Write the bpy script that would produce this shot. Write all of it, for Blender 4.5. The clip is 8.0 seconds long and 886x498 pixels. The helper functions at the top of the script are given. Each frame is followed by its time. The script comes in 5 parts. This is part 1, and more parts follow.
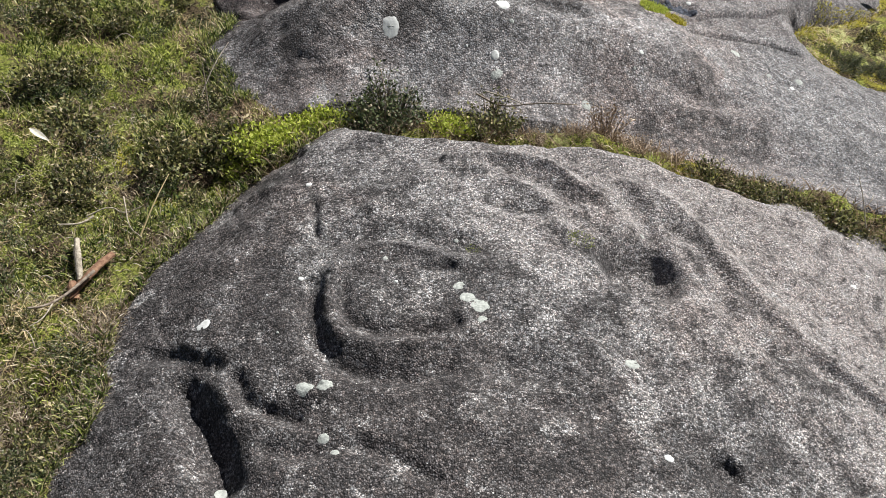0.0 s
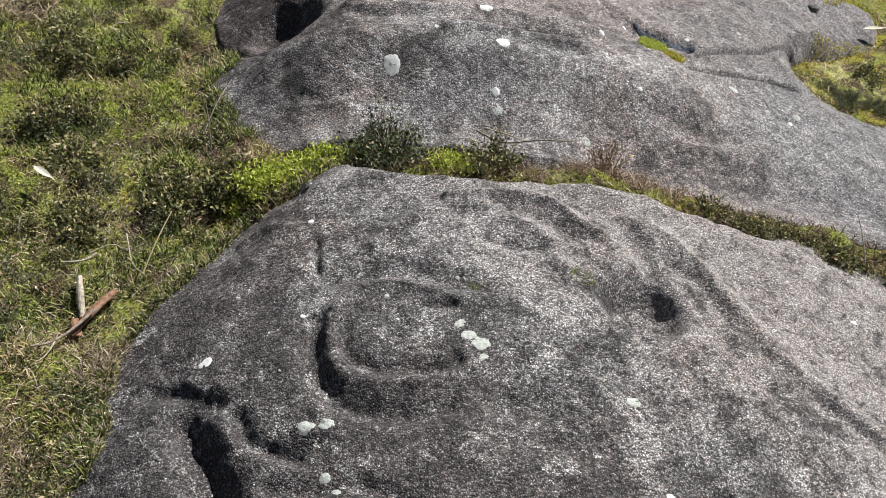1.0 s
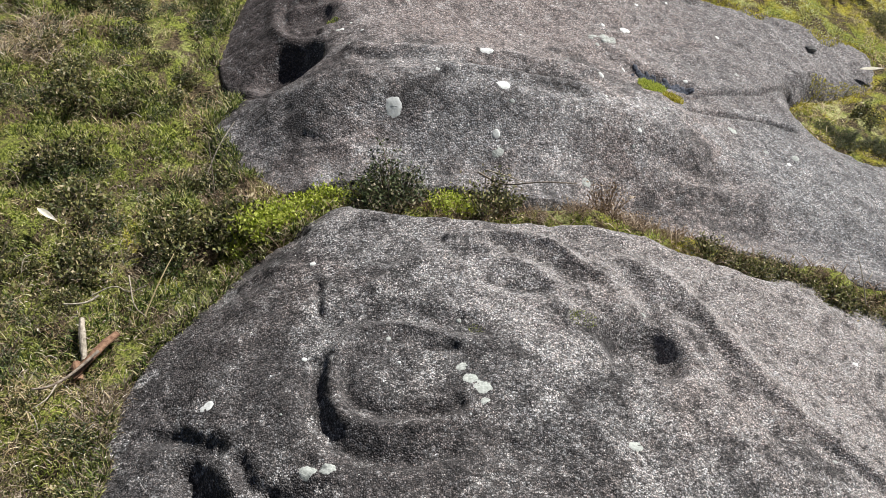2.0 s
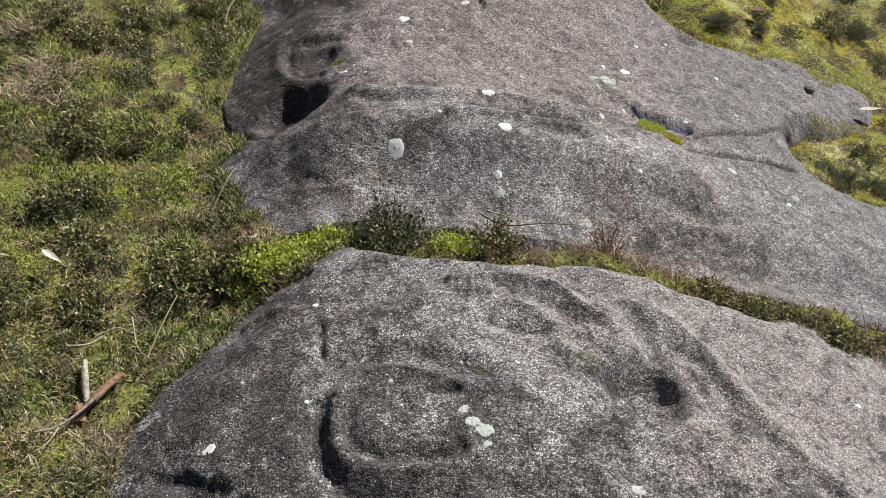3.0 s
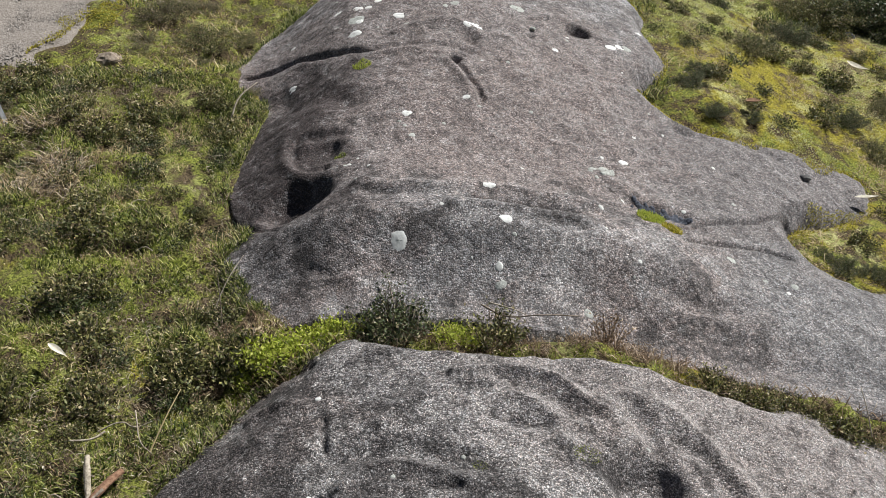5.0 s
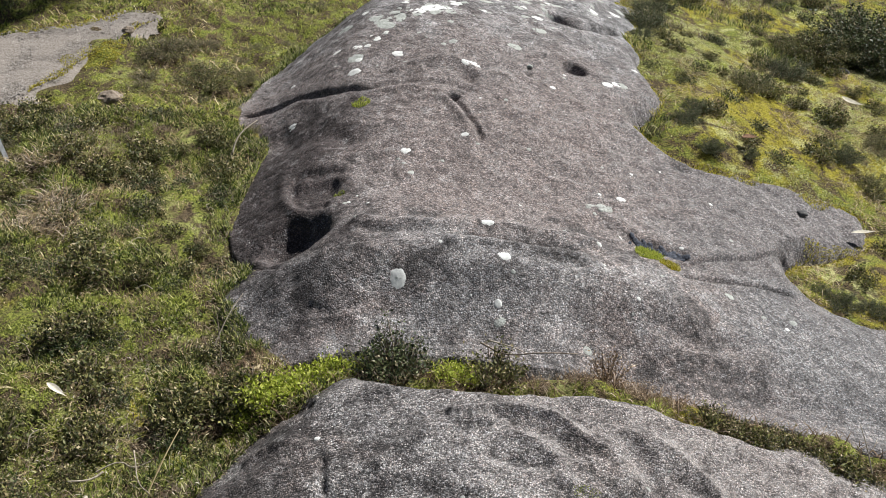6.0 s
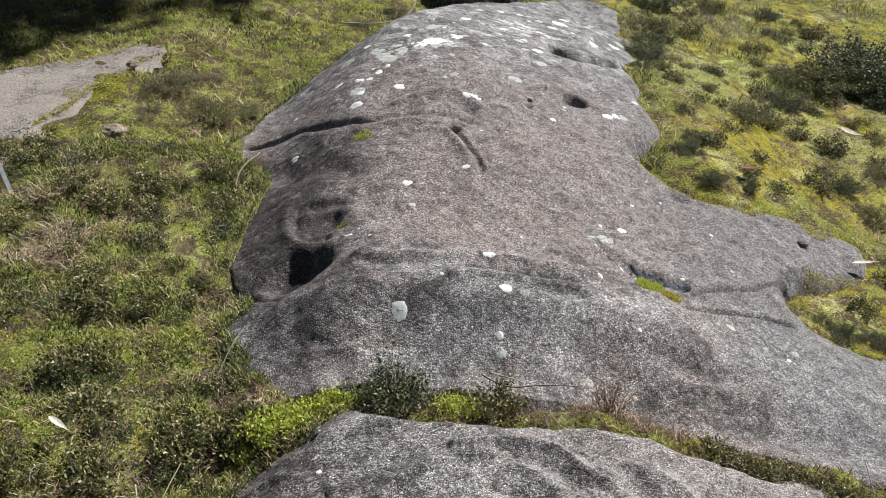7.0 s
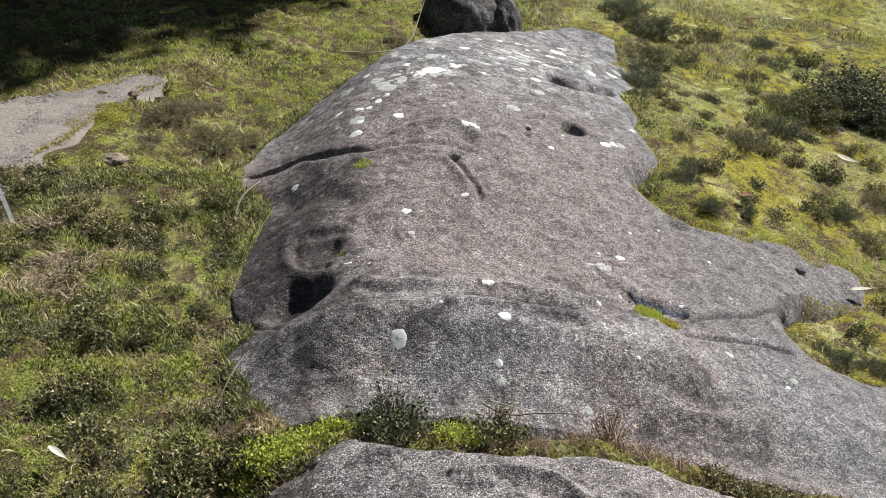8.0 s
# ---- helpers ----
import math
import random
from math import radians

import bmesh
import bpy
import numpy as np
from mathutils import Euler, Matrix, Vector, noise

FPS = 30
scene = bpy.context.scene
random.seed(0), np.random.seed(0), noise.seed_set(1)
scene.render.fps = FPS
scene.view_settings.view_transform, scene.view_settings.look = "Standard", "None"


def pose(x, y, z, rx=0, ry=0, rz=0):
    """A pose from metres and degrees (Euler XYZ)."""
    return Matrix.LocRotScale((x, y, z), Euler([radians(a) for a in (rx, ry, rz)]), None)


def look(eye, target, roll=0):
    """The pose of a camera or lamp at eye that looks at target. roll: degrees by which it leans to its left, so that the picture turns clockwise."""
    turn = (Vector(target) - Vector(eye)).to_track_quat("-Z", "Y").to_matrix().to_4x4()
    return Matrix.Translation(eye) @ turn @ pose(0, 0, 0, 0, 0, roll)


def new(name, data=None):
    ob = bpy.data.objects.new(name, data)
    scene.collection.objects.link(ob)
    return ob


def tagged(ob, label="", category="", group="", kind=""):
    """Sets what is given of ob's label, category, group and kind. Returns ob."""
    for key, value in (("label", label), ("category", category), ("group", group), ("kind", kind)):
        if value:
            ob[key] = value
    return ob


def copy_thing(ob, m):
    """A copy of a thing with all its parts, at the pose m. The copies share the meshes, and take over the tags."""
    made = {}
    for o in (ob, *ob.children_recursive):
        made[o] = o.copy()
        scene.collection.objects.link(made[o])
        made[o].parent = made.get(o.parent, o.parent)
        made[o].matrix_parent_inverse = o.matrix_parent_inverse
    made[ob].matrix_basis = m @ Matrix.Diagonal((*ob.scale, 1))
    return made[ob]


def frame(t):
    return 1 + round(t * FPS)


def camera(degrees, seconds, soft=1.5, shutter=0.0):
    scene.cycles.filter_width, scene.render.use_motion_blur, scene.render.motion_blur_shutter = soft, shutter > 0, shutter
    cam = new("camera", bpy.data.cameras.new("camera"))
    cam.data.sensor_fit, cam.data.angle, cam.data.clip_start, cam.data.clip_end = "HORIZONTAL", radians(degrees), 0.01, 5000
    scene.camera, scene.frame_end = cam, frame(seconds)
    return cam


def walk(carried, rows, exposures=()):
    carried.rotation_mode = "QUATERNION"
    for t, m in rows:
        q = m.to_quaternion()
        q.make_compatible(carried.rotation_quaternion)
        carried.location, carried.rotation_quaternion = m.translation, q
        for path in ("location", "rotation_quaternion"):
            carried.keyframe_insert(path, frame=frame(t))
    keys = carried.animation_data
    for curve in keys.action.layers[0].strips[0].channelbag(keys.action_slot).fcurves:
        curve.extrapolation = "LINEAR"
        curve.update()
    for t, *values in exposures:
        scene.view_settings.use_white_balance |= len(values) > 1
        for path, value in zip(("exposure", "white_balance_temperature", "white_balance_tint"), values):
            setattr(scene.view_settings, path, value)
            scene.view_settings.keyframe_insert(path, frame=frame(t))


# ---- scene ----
cam = camera(51.1, 8.0, soft=0.7)
PATH = [
    (0.0, pose(0.0003, -0.0209, 1.5681, 43.465, -0.498, -0.202)),
    (0.5, pose(-0.0009, -0.0186, 1.5761, 44.252, -0.470, -0.217)),
    (1.0, pose(-0.0015, -0.0138, 1.5876, 45.204, -0.438, -0.226)),
    (1.5, pose(-0.0028, -0.0090, 1.5983, 46.220, -0.405, -0.256)),
    (3.0, pose(-0.0042, -0.0010, 1.6264, 49.321, -0.290, -0.163)),
    (3.5, pose(-0.0003, -0.0016, 1.6402, 50.532, -0.166, -0.096)),
    (4.0, pose(-0.0000, 0.0000, 1.6500, 52.000, -0.000, 0.000)),
    (4.5, pose(-0.0000, -0.0005, 1.6564, 53.000, 0.060, -0.052)),
    (5.0, pose(0.0009, -0.0005, 1.6672, 54.179, 0.072, -0.117)),
    (6.5, pose(0.0019, 0.0022, 1.6936, 56.976, 0.192, -0.284)),
    (7.0, pose(0.0042, -0.0021, 1.7001, 57.885, 0.367, -0.206)),
    (7.5, pose(0.0060, -0.0056, 1.7080, 58.680, 0.454, -0.190)),
    (8.0, pose(0.0060, -0.0096, 1.7121, 59.475, 0.475, -0.288)),
]
walk(cam, PATH, [(0.0, 0.6), (1.5, 0.58), (3.5, 0.43), (5.0, 0.40), (6.5, 0.53), (8.0, 0.58)])

# ---------- daylight ----------
SUN_WAY = Vector((0.55, 0.42, 0.77)).normalized()  # towards the sun
world = bpy.data.worlds.new("daylight")
scene.world = world
world.use_nodes = True
wn = world.node_tree.nodes
sky = wn.new("ShaderNodeTexSky")
sky.sky_type = "NISHITA"
sky.sun_disc = False
sky.sun_elevation = math.asin(SUN_WAY.z)
sky.sun_rotation = math.atan2(SUN_WAY.x, SUN_WAY.y)
wn["Background"].inputs["Strength"].default_value = 0.028
world.node_tree.links.new(sky.outputs["Color"], wn["Background"].inputs["Color"])
sun_data = bpy.data.lights.new("sun", "SUN")
sun_data.energy = 5.8
sun_data.angle = radians(0.9)
sun_data.color = (0.985, 0.982, 0.952)
sun = new("sun", sun_data)
sun.matrix_world = look(SUN_WAY * 20, (0, 0, 0))


# ---------- materials ----------
class Nodes:
    """A short way to write a node material."""

    def __init__(self, name):
        self.mat = bpy.data.materials.new(name)
        self.mat.use_nodes = True
        self.tree = self.mat.node_tree
        self.bsdf = self.tree.nodes["Principled BSDF"]
        self.place = self.tree.nodes.new("ShaderNodeTexCoord").outputs["Object"]

    def add(self, kind, **inputs):
        node = self.tree.nodes.new(kind)
        for key, value in inputs.items():
            self.put(node.inputs[key.replace("_", " ")], value)
        return node

    def put(self, socket, value):
        if isinstance(value, bpy.types.NodeSocket):
            self.tree.links.new(value, socket)
        else:
            socket.default_value = value

    def noise(self, scale, detail=4, rough=0.6, warp=0.0):
        n = self.add("ShaderNodeTexNoise", Scale=scale, Detail=detail, Roughness=rough, Distortion=warp)
        self.put(n.inputs["Vector"], self.place)
        return n.outputs["Fac"]

    def cells(self, scale, out="Distance", feature="F1"):
        n = self.add("ShaderNodeTexVoronoi", Scale=scale)
        n.feature = feature
        self.put(n.inputs["Vector"], self.place)
        return n.outputs[out]

    def band(self, value, low, high, a=0.0, b=1.0):
        n = self.add("ShaderNodeMapRange")
        n.interpolation_type = "SMOOTHSTEP"
        for key, v in (("Value", value), ("From Min", low), ("From Max", high), ("To Min", a), ("To Max", b)):
            self.put(n.inputs[key], v)
        return n.outputs["Result"]

    def math(self, op, a, b=0.0):
        n = self.add("ShaderNodeMath")
        n.operation = op
        self.put(n.inputs[0], a)
        self.put(n.inputs[1], b)
        return n.outputs[0]

    def mix(self, fac, a, b, blend="MIX"):
        n = self.tree.nodes.new("ShaderNodeMix")
        n.data_type, n.blend_type = "RGBA", blend
        ins = [s for s in n.inputs if s.type == "RGBA"]
        self.put(n.inputs["Factor"], fac)
        for s, v in zip(ins, (a, b)):
            self.put(s, (*v, 1.0) if isinstance(v, tuple) else v)
        return [s for s in n.outputs if s.type == "RGBA"][0]

    def times(self, color, value):
        n = self.add("ShaderNodeVectorMath")
        n.operation = "SCALE"
        self.put(n.inputs[0], color)
        self.put(n.inputs["Scale"], value)
        return n.outputs[0]

    def random(self, island=True):
        if island:
            return self.add("ShaderNodeNewGeometry").outputs["Random Per Island"]
        return self.add("ShaderNodeObjectInfo").outputs["Random"]

    def ramp(self, fac, *stops):
        n = self.add("ShaderNodeValToRGB", Fac=fac)
        e = n.color_ramp.elements
        while len(e) < len(stops):
            e.new(0.5)
        for el, (p, c) in zip(e, stops):
            el.position, el.color = p, (*c, 1.0)
        return n.outputs["Color"]

    def finish(self, color, rough=0.9, bumps=(), specular=0.3):
        self.put(self.bsdf.inputs["Base Color"], (*color, 1.0) if isinstance(color, tuple) else color)
        self.put(self.bsdf.inputs["Roughness"], rough)
        self.bsdf.inputs["Specular IOR Level"].default_value = specular
        last = None
        for height, dist, strength in bumps:
            b = self.add("ShaderNodeBump", Height=height, Distance=abs(dist), Strength=strength)
            b.invert = dist < 0
            if last is not None:
                self.put(b.inputs["Normal"], last)
            last = b.outputs["Normal"]
        if last is not None:
            self.put(self.bsdf.inputs["Normal"], last)
        return self.mat


def granite(name, grey, warm, pale, fine_scale=1.0, depth=1.0, zones=None, blotch=1.0):
    """Weathered granite: crystals of many tones in a dark matrix, over broad stained patches and crusts."""
    k = Nodes(name)
    stain = k.noise(1.9, 5, 0.62, 0.6)
    patch = k.noise(6.5, 7, 0.70, 0.4)
    crust = k.noise(21.0, 6, 0.74, 0.5)
    body = k.mix(k.band(stain, 0.42, 0.60), grey, warm)
    body = k.mix(k.band(patch, 0.51, 0.62, 0.0, 0.85), body, pale)
    body = k.mix(k.band(patch, 0.50, 0.38, 0.0, 0.85), body, (0.07, 0.064, 0.064))
    smoothed = 0.0
    if zones:
        body, smoothed = zones(k, body, patch)
    body = k.mix(k.band(crust, 0.50, 0.63, 0.0, 0.75 * blotch), body, (0.055, 0.05, 0.05))
    body = k.mix(k.band(crust, 0.47, 0.36, 0.0, 0.6 * blotch), body, pale)
    # the crystals, each with a tone of its own
    swirl = k.add("ShaderNodeVectorMath")
    swirl.operation = "ADD"
    k.put(swirl.inputs[0], k.place)
    k.put(swirl.inputs[1], k.times(k.add("ShaderNodeTexNoise", Vector=k.place, Scale=170.0, Detail=2).outputs["Color"], 0.005))
    grains = []
    for size, share in ((270.0 * fine_scale, 1.0), (520.0 * fine_scale, 0.6)):
        cell = k.add("ShaderNodeTexVoronoi", Scale=size, Vector=swirl.outputs[0])
        tone = k.add("ShaderNodeSeparateColor", Color=cell.outputs["Color"]).outputs["Red"]
        gain = k.ramp(tone, (0.0, (0.18, 0.18, 0.18)), (0.30, (0.45, 0.44, 0.44)), (0.55, (1.04, 1.03, 1.02)), (0.82, (1.48, 1.46, 1.45)), (1.0, (2.1, 2.1, 2.1)))
        body = k.mix(k.math("MULTIPLY", k.math("SUBTRACT", 1.0, smoothed), share * depth), body, gain, "MULTIPLY")
        hue = k.add("ShaderNodeSeparateColor", Color=cell.outputs["Color"]).outputs["Green"]
        body = k.mix(0.55 * share, body, k.ramp(hue, (0.0, (0.92, 0.98, 1.06)), (0.5, (1.0, 1.0, 1.0)), (1.0, (1.12, 0.98, 0.92))), "MULTIPLY")
        body = k.times(body, k.band(cell.outputs["Distance"], 0.72, 0.30, 1.0 - 0.6 * depth * share, 1.06))
        grains.append(cell.outputs["Distance"])
    spot = k.add("ShaderNodeSeparateColor", Color=k.cells(95.0, "Color")).outputs["Red"]
    speck = k.math("MULTIPLY", k.band(spot, 0.93, 0.95), k.band(k.cells(95.0), 0.20, 0.08))
    body = k.mix(k.math("MULTIPLY", speck, 0.75), body, (0.74, 0.73, 0.71))
    lump = k.noise(80.0, 4, 0.7)
    return k.finish(body, 0.84, [(crust, 0.008, 0.5), (lump, 0.005, 0.6), (grains[0], -0.004, 0.75 * depth)], 0.3)


def pale_to_back_right(k, body, patch):
    """Paler, pinker and smoother-grained towards the back right, darker towards the front left."""
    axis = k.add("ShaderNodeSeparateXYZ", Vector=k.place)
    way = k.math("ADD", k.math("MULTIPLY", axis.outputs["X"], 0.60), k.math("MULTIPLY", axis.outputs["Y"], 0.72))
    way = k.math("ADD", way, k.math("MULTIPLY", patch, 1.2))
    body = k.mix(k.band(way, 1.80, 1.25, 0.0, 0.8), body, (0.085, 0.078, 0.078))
    smoothed = k.band(way, 1.52, 2.0)
    return k.mix(k.math("MULTIPLY", smoothed, 0.85), body, (0.355, 0.325, 0.312)), k.math("MULTIPLY", smoothed, 0.38)


def rusty_basin(k, body, patch):
    """A brownish pink film over the flat of the outcrop, grey crust over its crown, brown stain and painted shade on
    its left flank.
    """
    axis = k.add("ShaderNodeSeparateXYZ", Vector=k.place)
    rag = k.math("MULTIPLY", k.math("SUBTRACT", patch, 0.5), 0.9)
    along = k.math("ADD", axis.outputs["Y"], rag)
    film = k.math("MULTIPLY", k.band(along, 2.12, 2.36), k.band(along, 3.75, 3.2))
    body = k.mix(k.math("MULTIPLY", film, 0.72), body, (0.225, 0.19, 0.18))
    slab = k.band(k.math("ADD", axis.outputs["X"], rag), 0.55, 0.95)
    body = k.mix(k.math("MULTIPLY", slab, 0.55), body, (0.165, 0.165, 0.17))
    # left flank: brown stain plus the shade of its sun-averted side, as colour
    shaded_flank = k.math("MULTIPLY", k.band(k.math("ADD", axis.outputs["X"], k.math("MULTIPLY", rag, 0.5)), -0.16, -0.38), k.math("MULTIPLY", k.band(along, 3.1, 2.8), k.band(axis.outputs["Y"], 2.06, 2.18, 0.25, 1.0)))
    body = k.mix(k.math("MULTIPLY", shaded_flank, 0.9), body, (0.060, 0.047, 0.046))
    body = k.mix(k.band(along, 3.1, 3.6, 0.0, 0.5), body, k.mix(k.band(k.noise(11.0, 5, 0.7), 0.45, 0.58), (0.10, 0.10, 0.105), (0.40, 0.40, 0.41)))
    return body, k.math("MULTIPLY", film, 0.08)


def plain(name, a, b, scale=60.0, rough=0.9, bump=0.002, specular=0.2, island=False):
    k = Nodes(name)
    n = k.noise(scale, 4, 0.65)
    color = k.mix(k.band(n, 0.3, 0.7), a, b)
    if island:
        color = k.mix(k.math("MULTIPLY", k.random(), 0.6), color, tuple(v * 0.45 for v in a))
    return k.finish(color, rough, [(n, bump, 0.7)], specular)


def leafy(name, *stops, gloss=0.55, sheen=0.25):
    """Blades and leaves: one colour each, with light passing through."""
    k = Nodes(name)
    color = k.ramp(k.random(), *stops)
    k.bsdf.inputs["Subsurface Weight"].default_value = 0.0
    mat = k.finish(color, gloss, (), 0.3)
    glow = k.add("ShaderNodeBsdfTranslucent", Color=color)
    both = k.add("ShaderNodeMixShader")
    both.inputs["Fac"].default_value = sheen
    out = k.tree.nodes["Material Output"]
    k.tree.links.new(k.bsdf.outputs["BSDF"], both.inputs[1])
    k.tree.links.new(glow.outputs["BSDF"], both.inputs[2])
    k.tree.links.new(both.outputs["Shader"], out.inputs["Surface"])
    return mat


def soil_material():
    k = Nodes("moss_and_litter")
    big = k.noise(2.3, 5, 0.68, 0.7)
    mid = k.noise(14.0, 6, 0.7, 0.5)
    fine = k.noise(150.0, 4, 0.8)
    moss = k.mix(k.band(fine, 0.36, 0.64), (0.035, 0.045, 0.009), (0.30, 0.325, 0.07))
    gold = k.mix(k.band(fine, 0.36, 0.64), (0.13, 0.115, 0.014), (0.40, 0.345, 0.05))
    litter = k.mix(k.band(fine, 0.36, 0.64), (0.013, 0.010, 0.006), (0.16, 0.118, 0.072))
    side = k.add("ShaderNodeSeparateXYZ", Vector=k.place).outputs["X"]
    side = k.math("ADD", side, k.math("MULTIPLY", k.math("SUBTRACT", k.noise(0.8, 4, 0.6), 0.5), 3.0))
    sunny = k.math("ADD", big, k.band(side, -0.1, 1.3, -0.05, 0.10))
    green = k.mix(k.band(sunny, 0.52, 0.66), moss, gold)
    lemon = k.mix(k.band(fine, 0.36, 0.64), (0.22, 0.22, 0.07), (0.62, 0.61, 0.30))
    green = k.mix(k.math("MULTIPLY", k.band(k.noise(5.0, 5, 0.7, 0.5), 0.54, 0.62, 0.0, 0.8), k.band(side, -0.2, 1.3, 0.35, 1.0)), green, lemon)
    bare = k.math("ADD", mid, k.band(side, -0.1, 1.3, 0.0, 0.03))
    color = k.mix(k.band(bare, 0.43, 0.60), litter, green)
    return k.finish(color, 0.95, [(mid, 0.03, 0.6), (fine, 0.008, 0.9)], 0.1)


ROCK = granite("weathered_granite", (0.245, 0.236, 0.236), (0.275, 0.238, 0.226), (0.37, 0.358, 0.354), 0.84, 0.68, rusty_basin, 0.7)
ROCK_NEAR = granite("near_granite", (0.26, 0.253, 0.253), (0.295, 0.255, 0.24), (0.47, 0.46, 0.452), 1.05, 0.95, pale_to_back_right)
# darker granite copy for the far boulders: their shade put into the colour
ROCK_SHADED = granite("shaded_far_granite", (0.10, 0.097, 0.098), (0.12, 0.108, 0.104), (0.19, 0.185, 0.18), 0.5, 0.6)
ROCK_DARK = plain("dark_boulder_stone", (0.06, 0.06, 0.062), (0.15, 0.145, 0.14), 25, 0.85, 0.01)
SOIL = soil_material()
LICHEN = plain("pale_grey_lichen", (0.50, 0.50, 0.485), (0.66, 0.66, 0.64), 90, 0.95, 0.0008)
LICHEN_BLACK = plain("blue_black_lichen", (0.025, 0.028, 0.036), (0.10, 0.11, 0.14), 140, 0.8, 0.004)
LICHEN_GREEN = plain("grey_green_lichen", (0.25, 0.26, 0.24), (0.42, 0.43, 0.40), 160, 0.95, 0.003)
GRAVEL = plain("grey_gravel", (0.13, 0.11, 0.095), (0.27, 0.24, 0.215), 130, 0.95, 0.006)
STONES = plain("gravel_stones", (0.14, 0.122, 0.108), (0.32, 0.29, 0.265), 40, 0.9, 0.002)
GRASS = leafy("grass_blades", (0.0, (0.018, 0.034, 0.010)), (0.35, (0.07, 0.105, 0.024)), (0.65, (0.24, 0.28, 0.065)), (0.86, (0.48, 0.47, 0.17)), (1.0, (0.66, 0.60, 0.38)), sheen=0.38)
FRESH = leafy("fresh_grass", (0.0, (0.06, 0.09, 0.014)), (0.4, (0.26, 0.31, 0.05)), (0.8, (0.52, 0.55, 0.13)), (1.0, (0.70, 0.68, 0.34)), sheen=0.52)
STRAW = leafy("dry_grass", (0.0, (0.230, 0.149, 0.069)), (0.5, (0.483, 0.368, 0.196)), (1.0, (0.713, 0.598, 0.391)), sheen=0.2)
MOSS = leafy("moss_sprigs", (0.0, (0.05, 0.07, 0.012)), (0.5, (0.21, 0.245, 0.05)), (1.0, (0.46, 0.48, 0.16)), sheen=0.52)
MOSS_GOLD = leafy("golden_moss", (0.0, (0.10, 0.10, 0.010)), (0.5, (0.42, 0.365, 0.04)), (0.88, (0.66, 0.58, 0.11)), (1.0, (0.74, 0.70, 0.42)), sheen=0.52)
MOSS_HEATH = leafy("heath_moss", (0.0, (0.07, 0.08, 0.012)), (0.5, (0.34, 0.35, 0.06)), (0.88, (0.58, 0.57, 0.15)), (1.0, (0.70, 0.66, 0.40)), sheen=0.52)
HEATHER = leafy("heather_leaves", (0.0, (0.018, 0.028, 0.012)), (0.45, (0.055, 0.075, 0.030)), (0.78, (0.13, 0.15, 0.06)), (0.94, (0.24, 0.20, 0.12)), (1.0, (0.40, 0.35, 0.26)), sheen=0.2)
OLIVE = leafy("olive_leaves", (0.0, (0.025, 0.03, 0.013)), (0.45, (0.095, 0.105, 0.036)), (0.8, (0.25, 0.24, 0.085)), (0.94, (0.38, 0.30, 0.17)), (1.0, (0.58, 0.50, 0.34)), sheen=0.25)
BRIGHT = leafy("bright_green_leaves", (0.0, (0.12, 0.17, 0.02)), (0.5, (0.42, 0.48, 0.06)), (1.0, (0.66, 0.66, 0.20)), sheen=0.45)
RUSTY = leafy("dry_heather_leaves", (0.0, (0.09, 0.055, 0.033)), (0.5, (0.25, 0.165, 0.10)), (0.85, (0.45, 0.34, 0.23)), (1.0, (0.62, 0.52, 0.40)), sheen=0.2)
LITTER = leafy("brown_litter", (0.0, (0.06, 0.043, 0.03)), (0.5, (0.22, 0.165, 0.115)), (0.85, (0.42, 0.34, 0.25)), (1.0, (0.66, 0.60, 0.50)), sheen=0.15)
PALE_MOSS = leafy("pale_moss", (0.0, (0.38, 0.39, 0.12)), (0.5, (0.70, 0.70, 0.32)), (1.0, (0.82, 0.82, 0.54)), sheen=0.52)
TWIG = plain("grey_twig_bark", (0.11, 0.08, 0.06), (0.30, 0.25, 0.20), 120, 0.9, 0.001)
PALE_WOOD = plain("bleached_wood", (0.17, 0.14, 0.108), (0.44, 0.385, 0.31), 140, 0.85, 0.001)
BARK = plain("red_brown_bark", (0.11, 0.055, 0.035), (0.27, 0.16, 0.10), 110, 0.85, 0.001)
PALE_LEAF = plain("bleached_leaf", (0.45, 0.41, 0.32), (0.68, 0.63, 0.53), 90, 0.7, 0.0006)
STAKE = plain("weathered_metal", (0.26, 0.26, 0.27), (0.42, 0.43, 0.44), 80, 0.55, 0.0005)
BROWNISH = leafy("brownish_heather", (0.0, (0.03, 0.032, 0.014)), (0.45, (0.10, 0.098, 0.04)), (0.75, (0.21, 0.19, 0.085)), (0.92, (0.33, 0.26, 0.17)), (1.0, (0.50, 0.42, 0.32)), sheen=0.2)
NEEDLES = leafy("tree_leaves", (0.0, (0.03, 0.055, 0.018)), (1.0, (0.09, 0.12, 0.04)))


# ---------- the lie of the land ----------
def ground_z(x, y):
    """Height of the soil: it falls to the right and rises slowly ahead."""
    bank = 0.095 * np.exp(-((y - 1.70 + 0.16 * np.clip(x - 0.4, 0, 1)) / 0.11) ** 2) * (0.5 + 0.5 * np.tanh((x + 0.42) / 0.1)) * (0.5 - 0.5 * np.tanh((x - 1.5) / 0.3))
    u, v = np.clip((y - 2.5) / 0.6, 0, 1), np.clip((y - 3.8) / 0.8, 0, 1)
    rise = 0.165 * np.exp(-((x - 0.95) / 0.48) ** 2) * u * u * (3 - 2 * u) * (1 - 0.6 * v * v * (3 - 2 * v))
    return 0.05 - 0.10 * x + 0.03 * (y - 1.5) - 0.02 * np.clip(x, 0, 2) + bank + rise


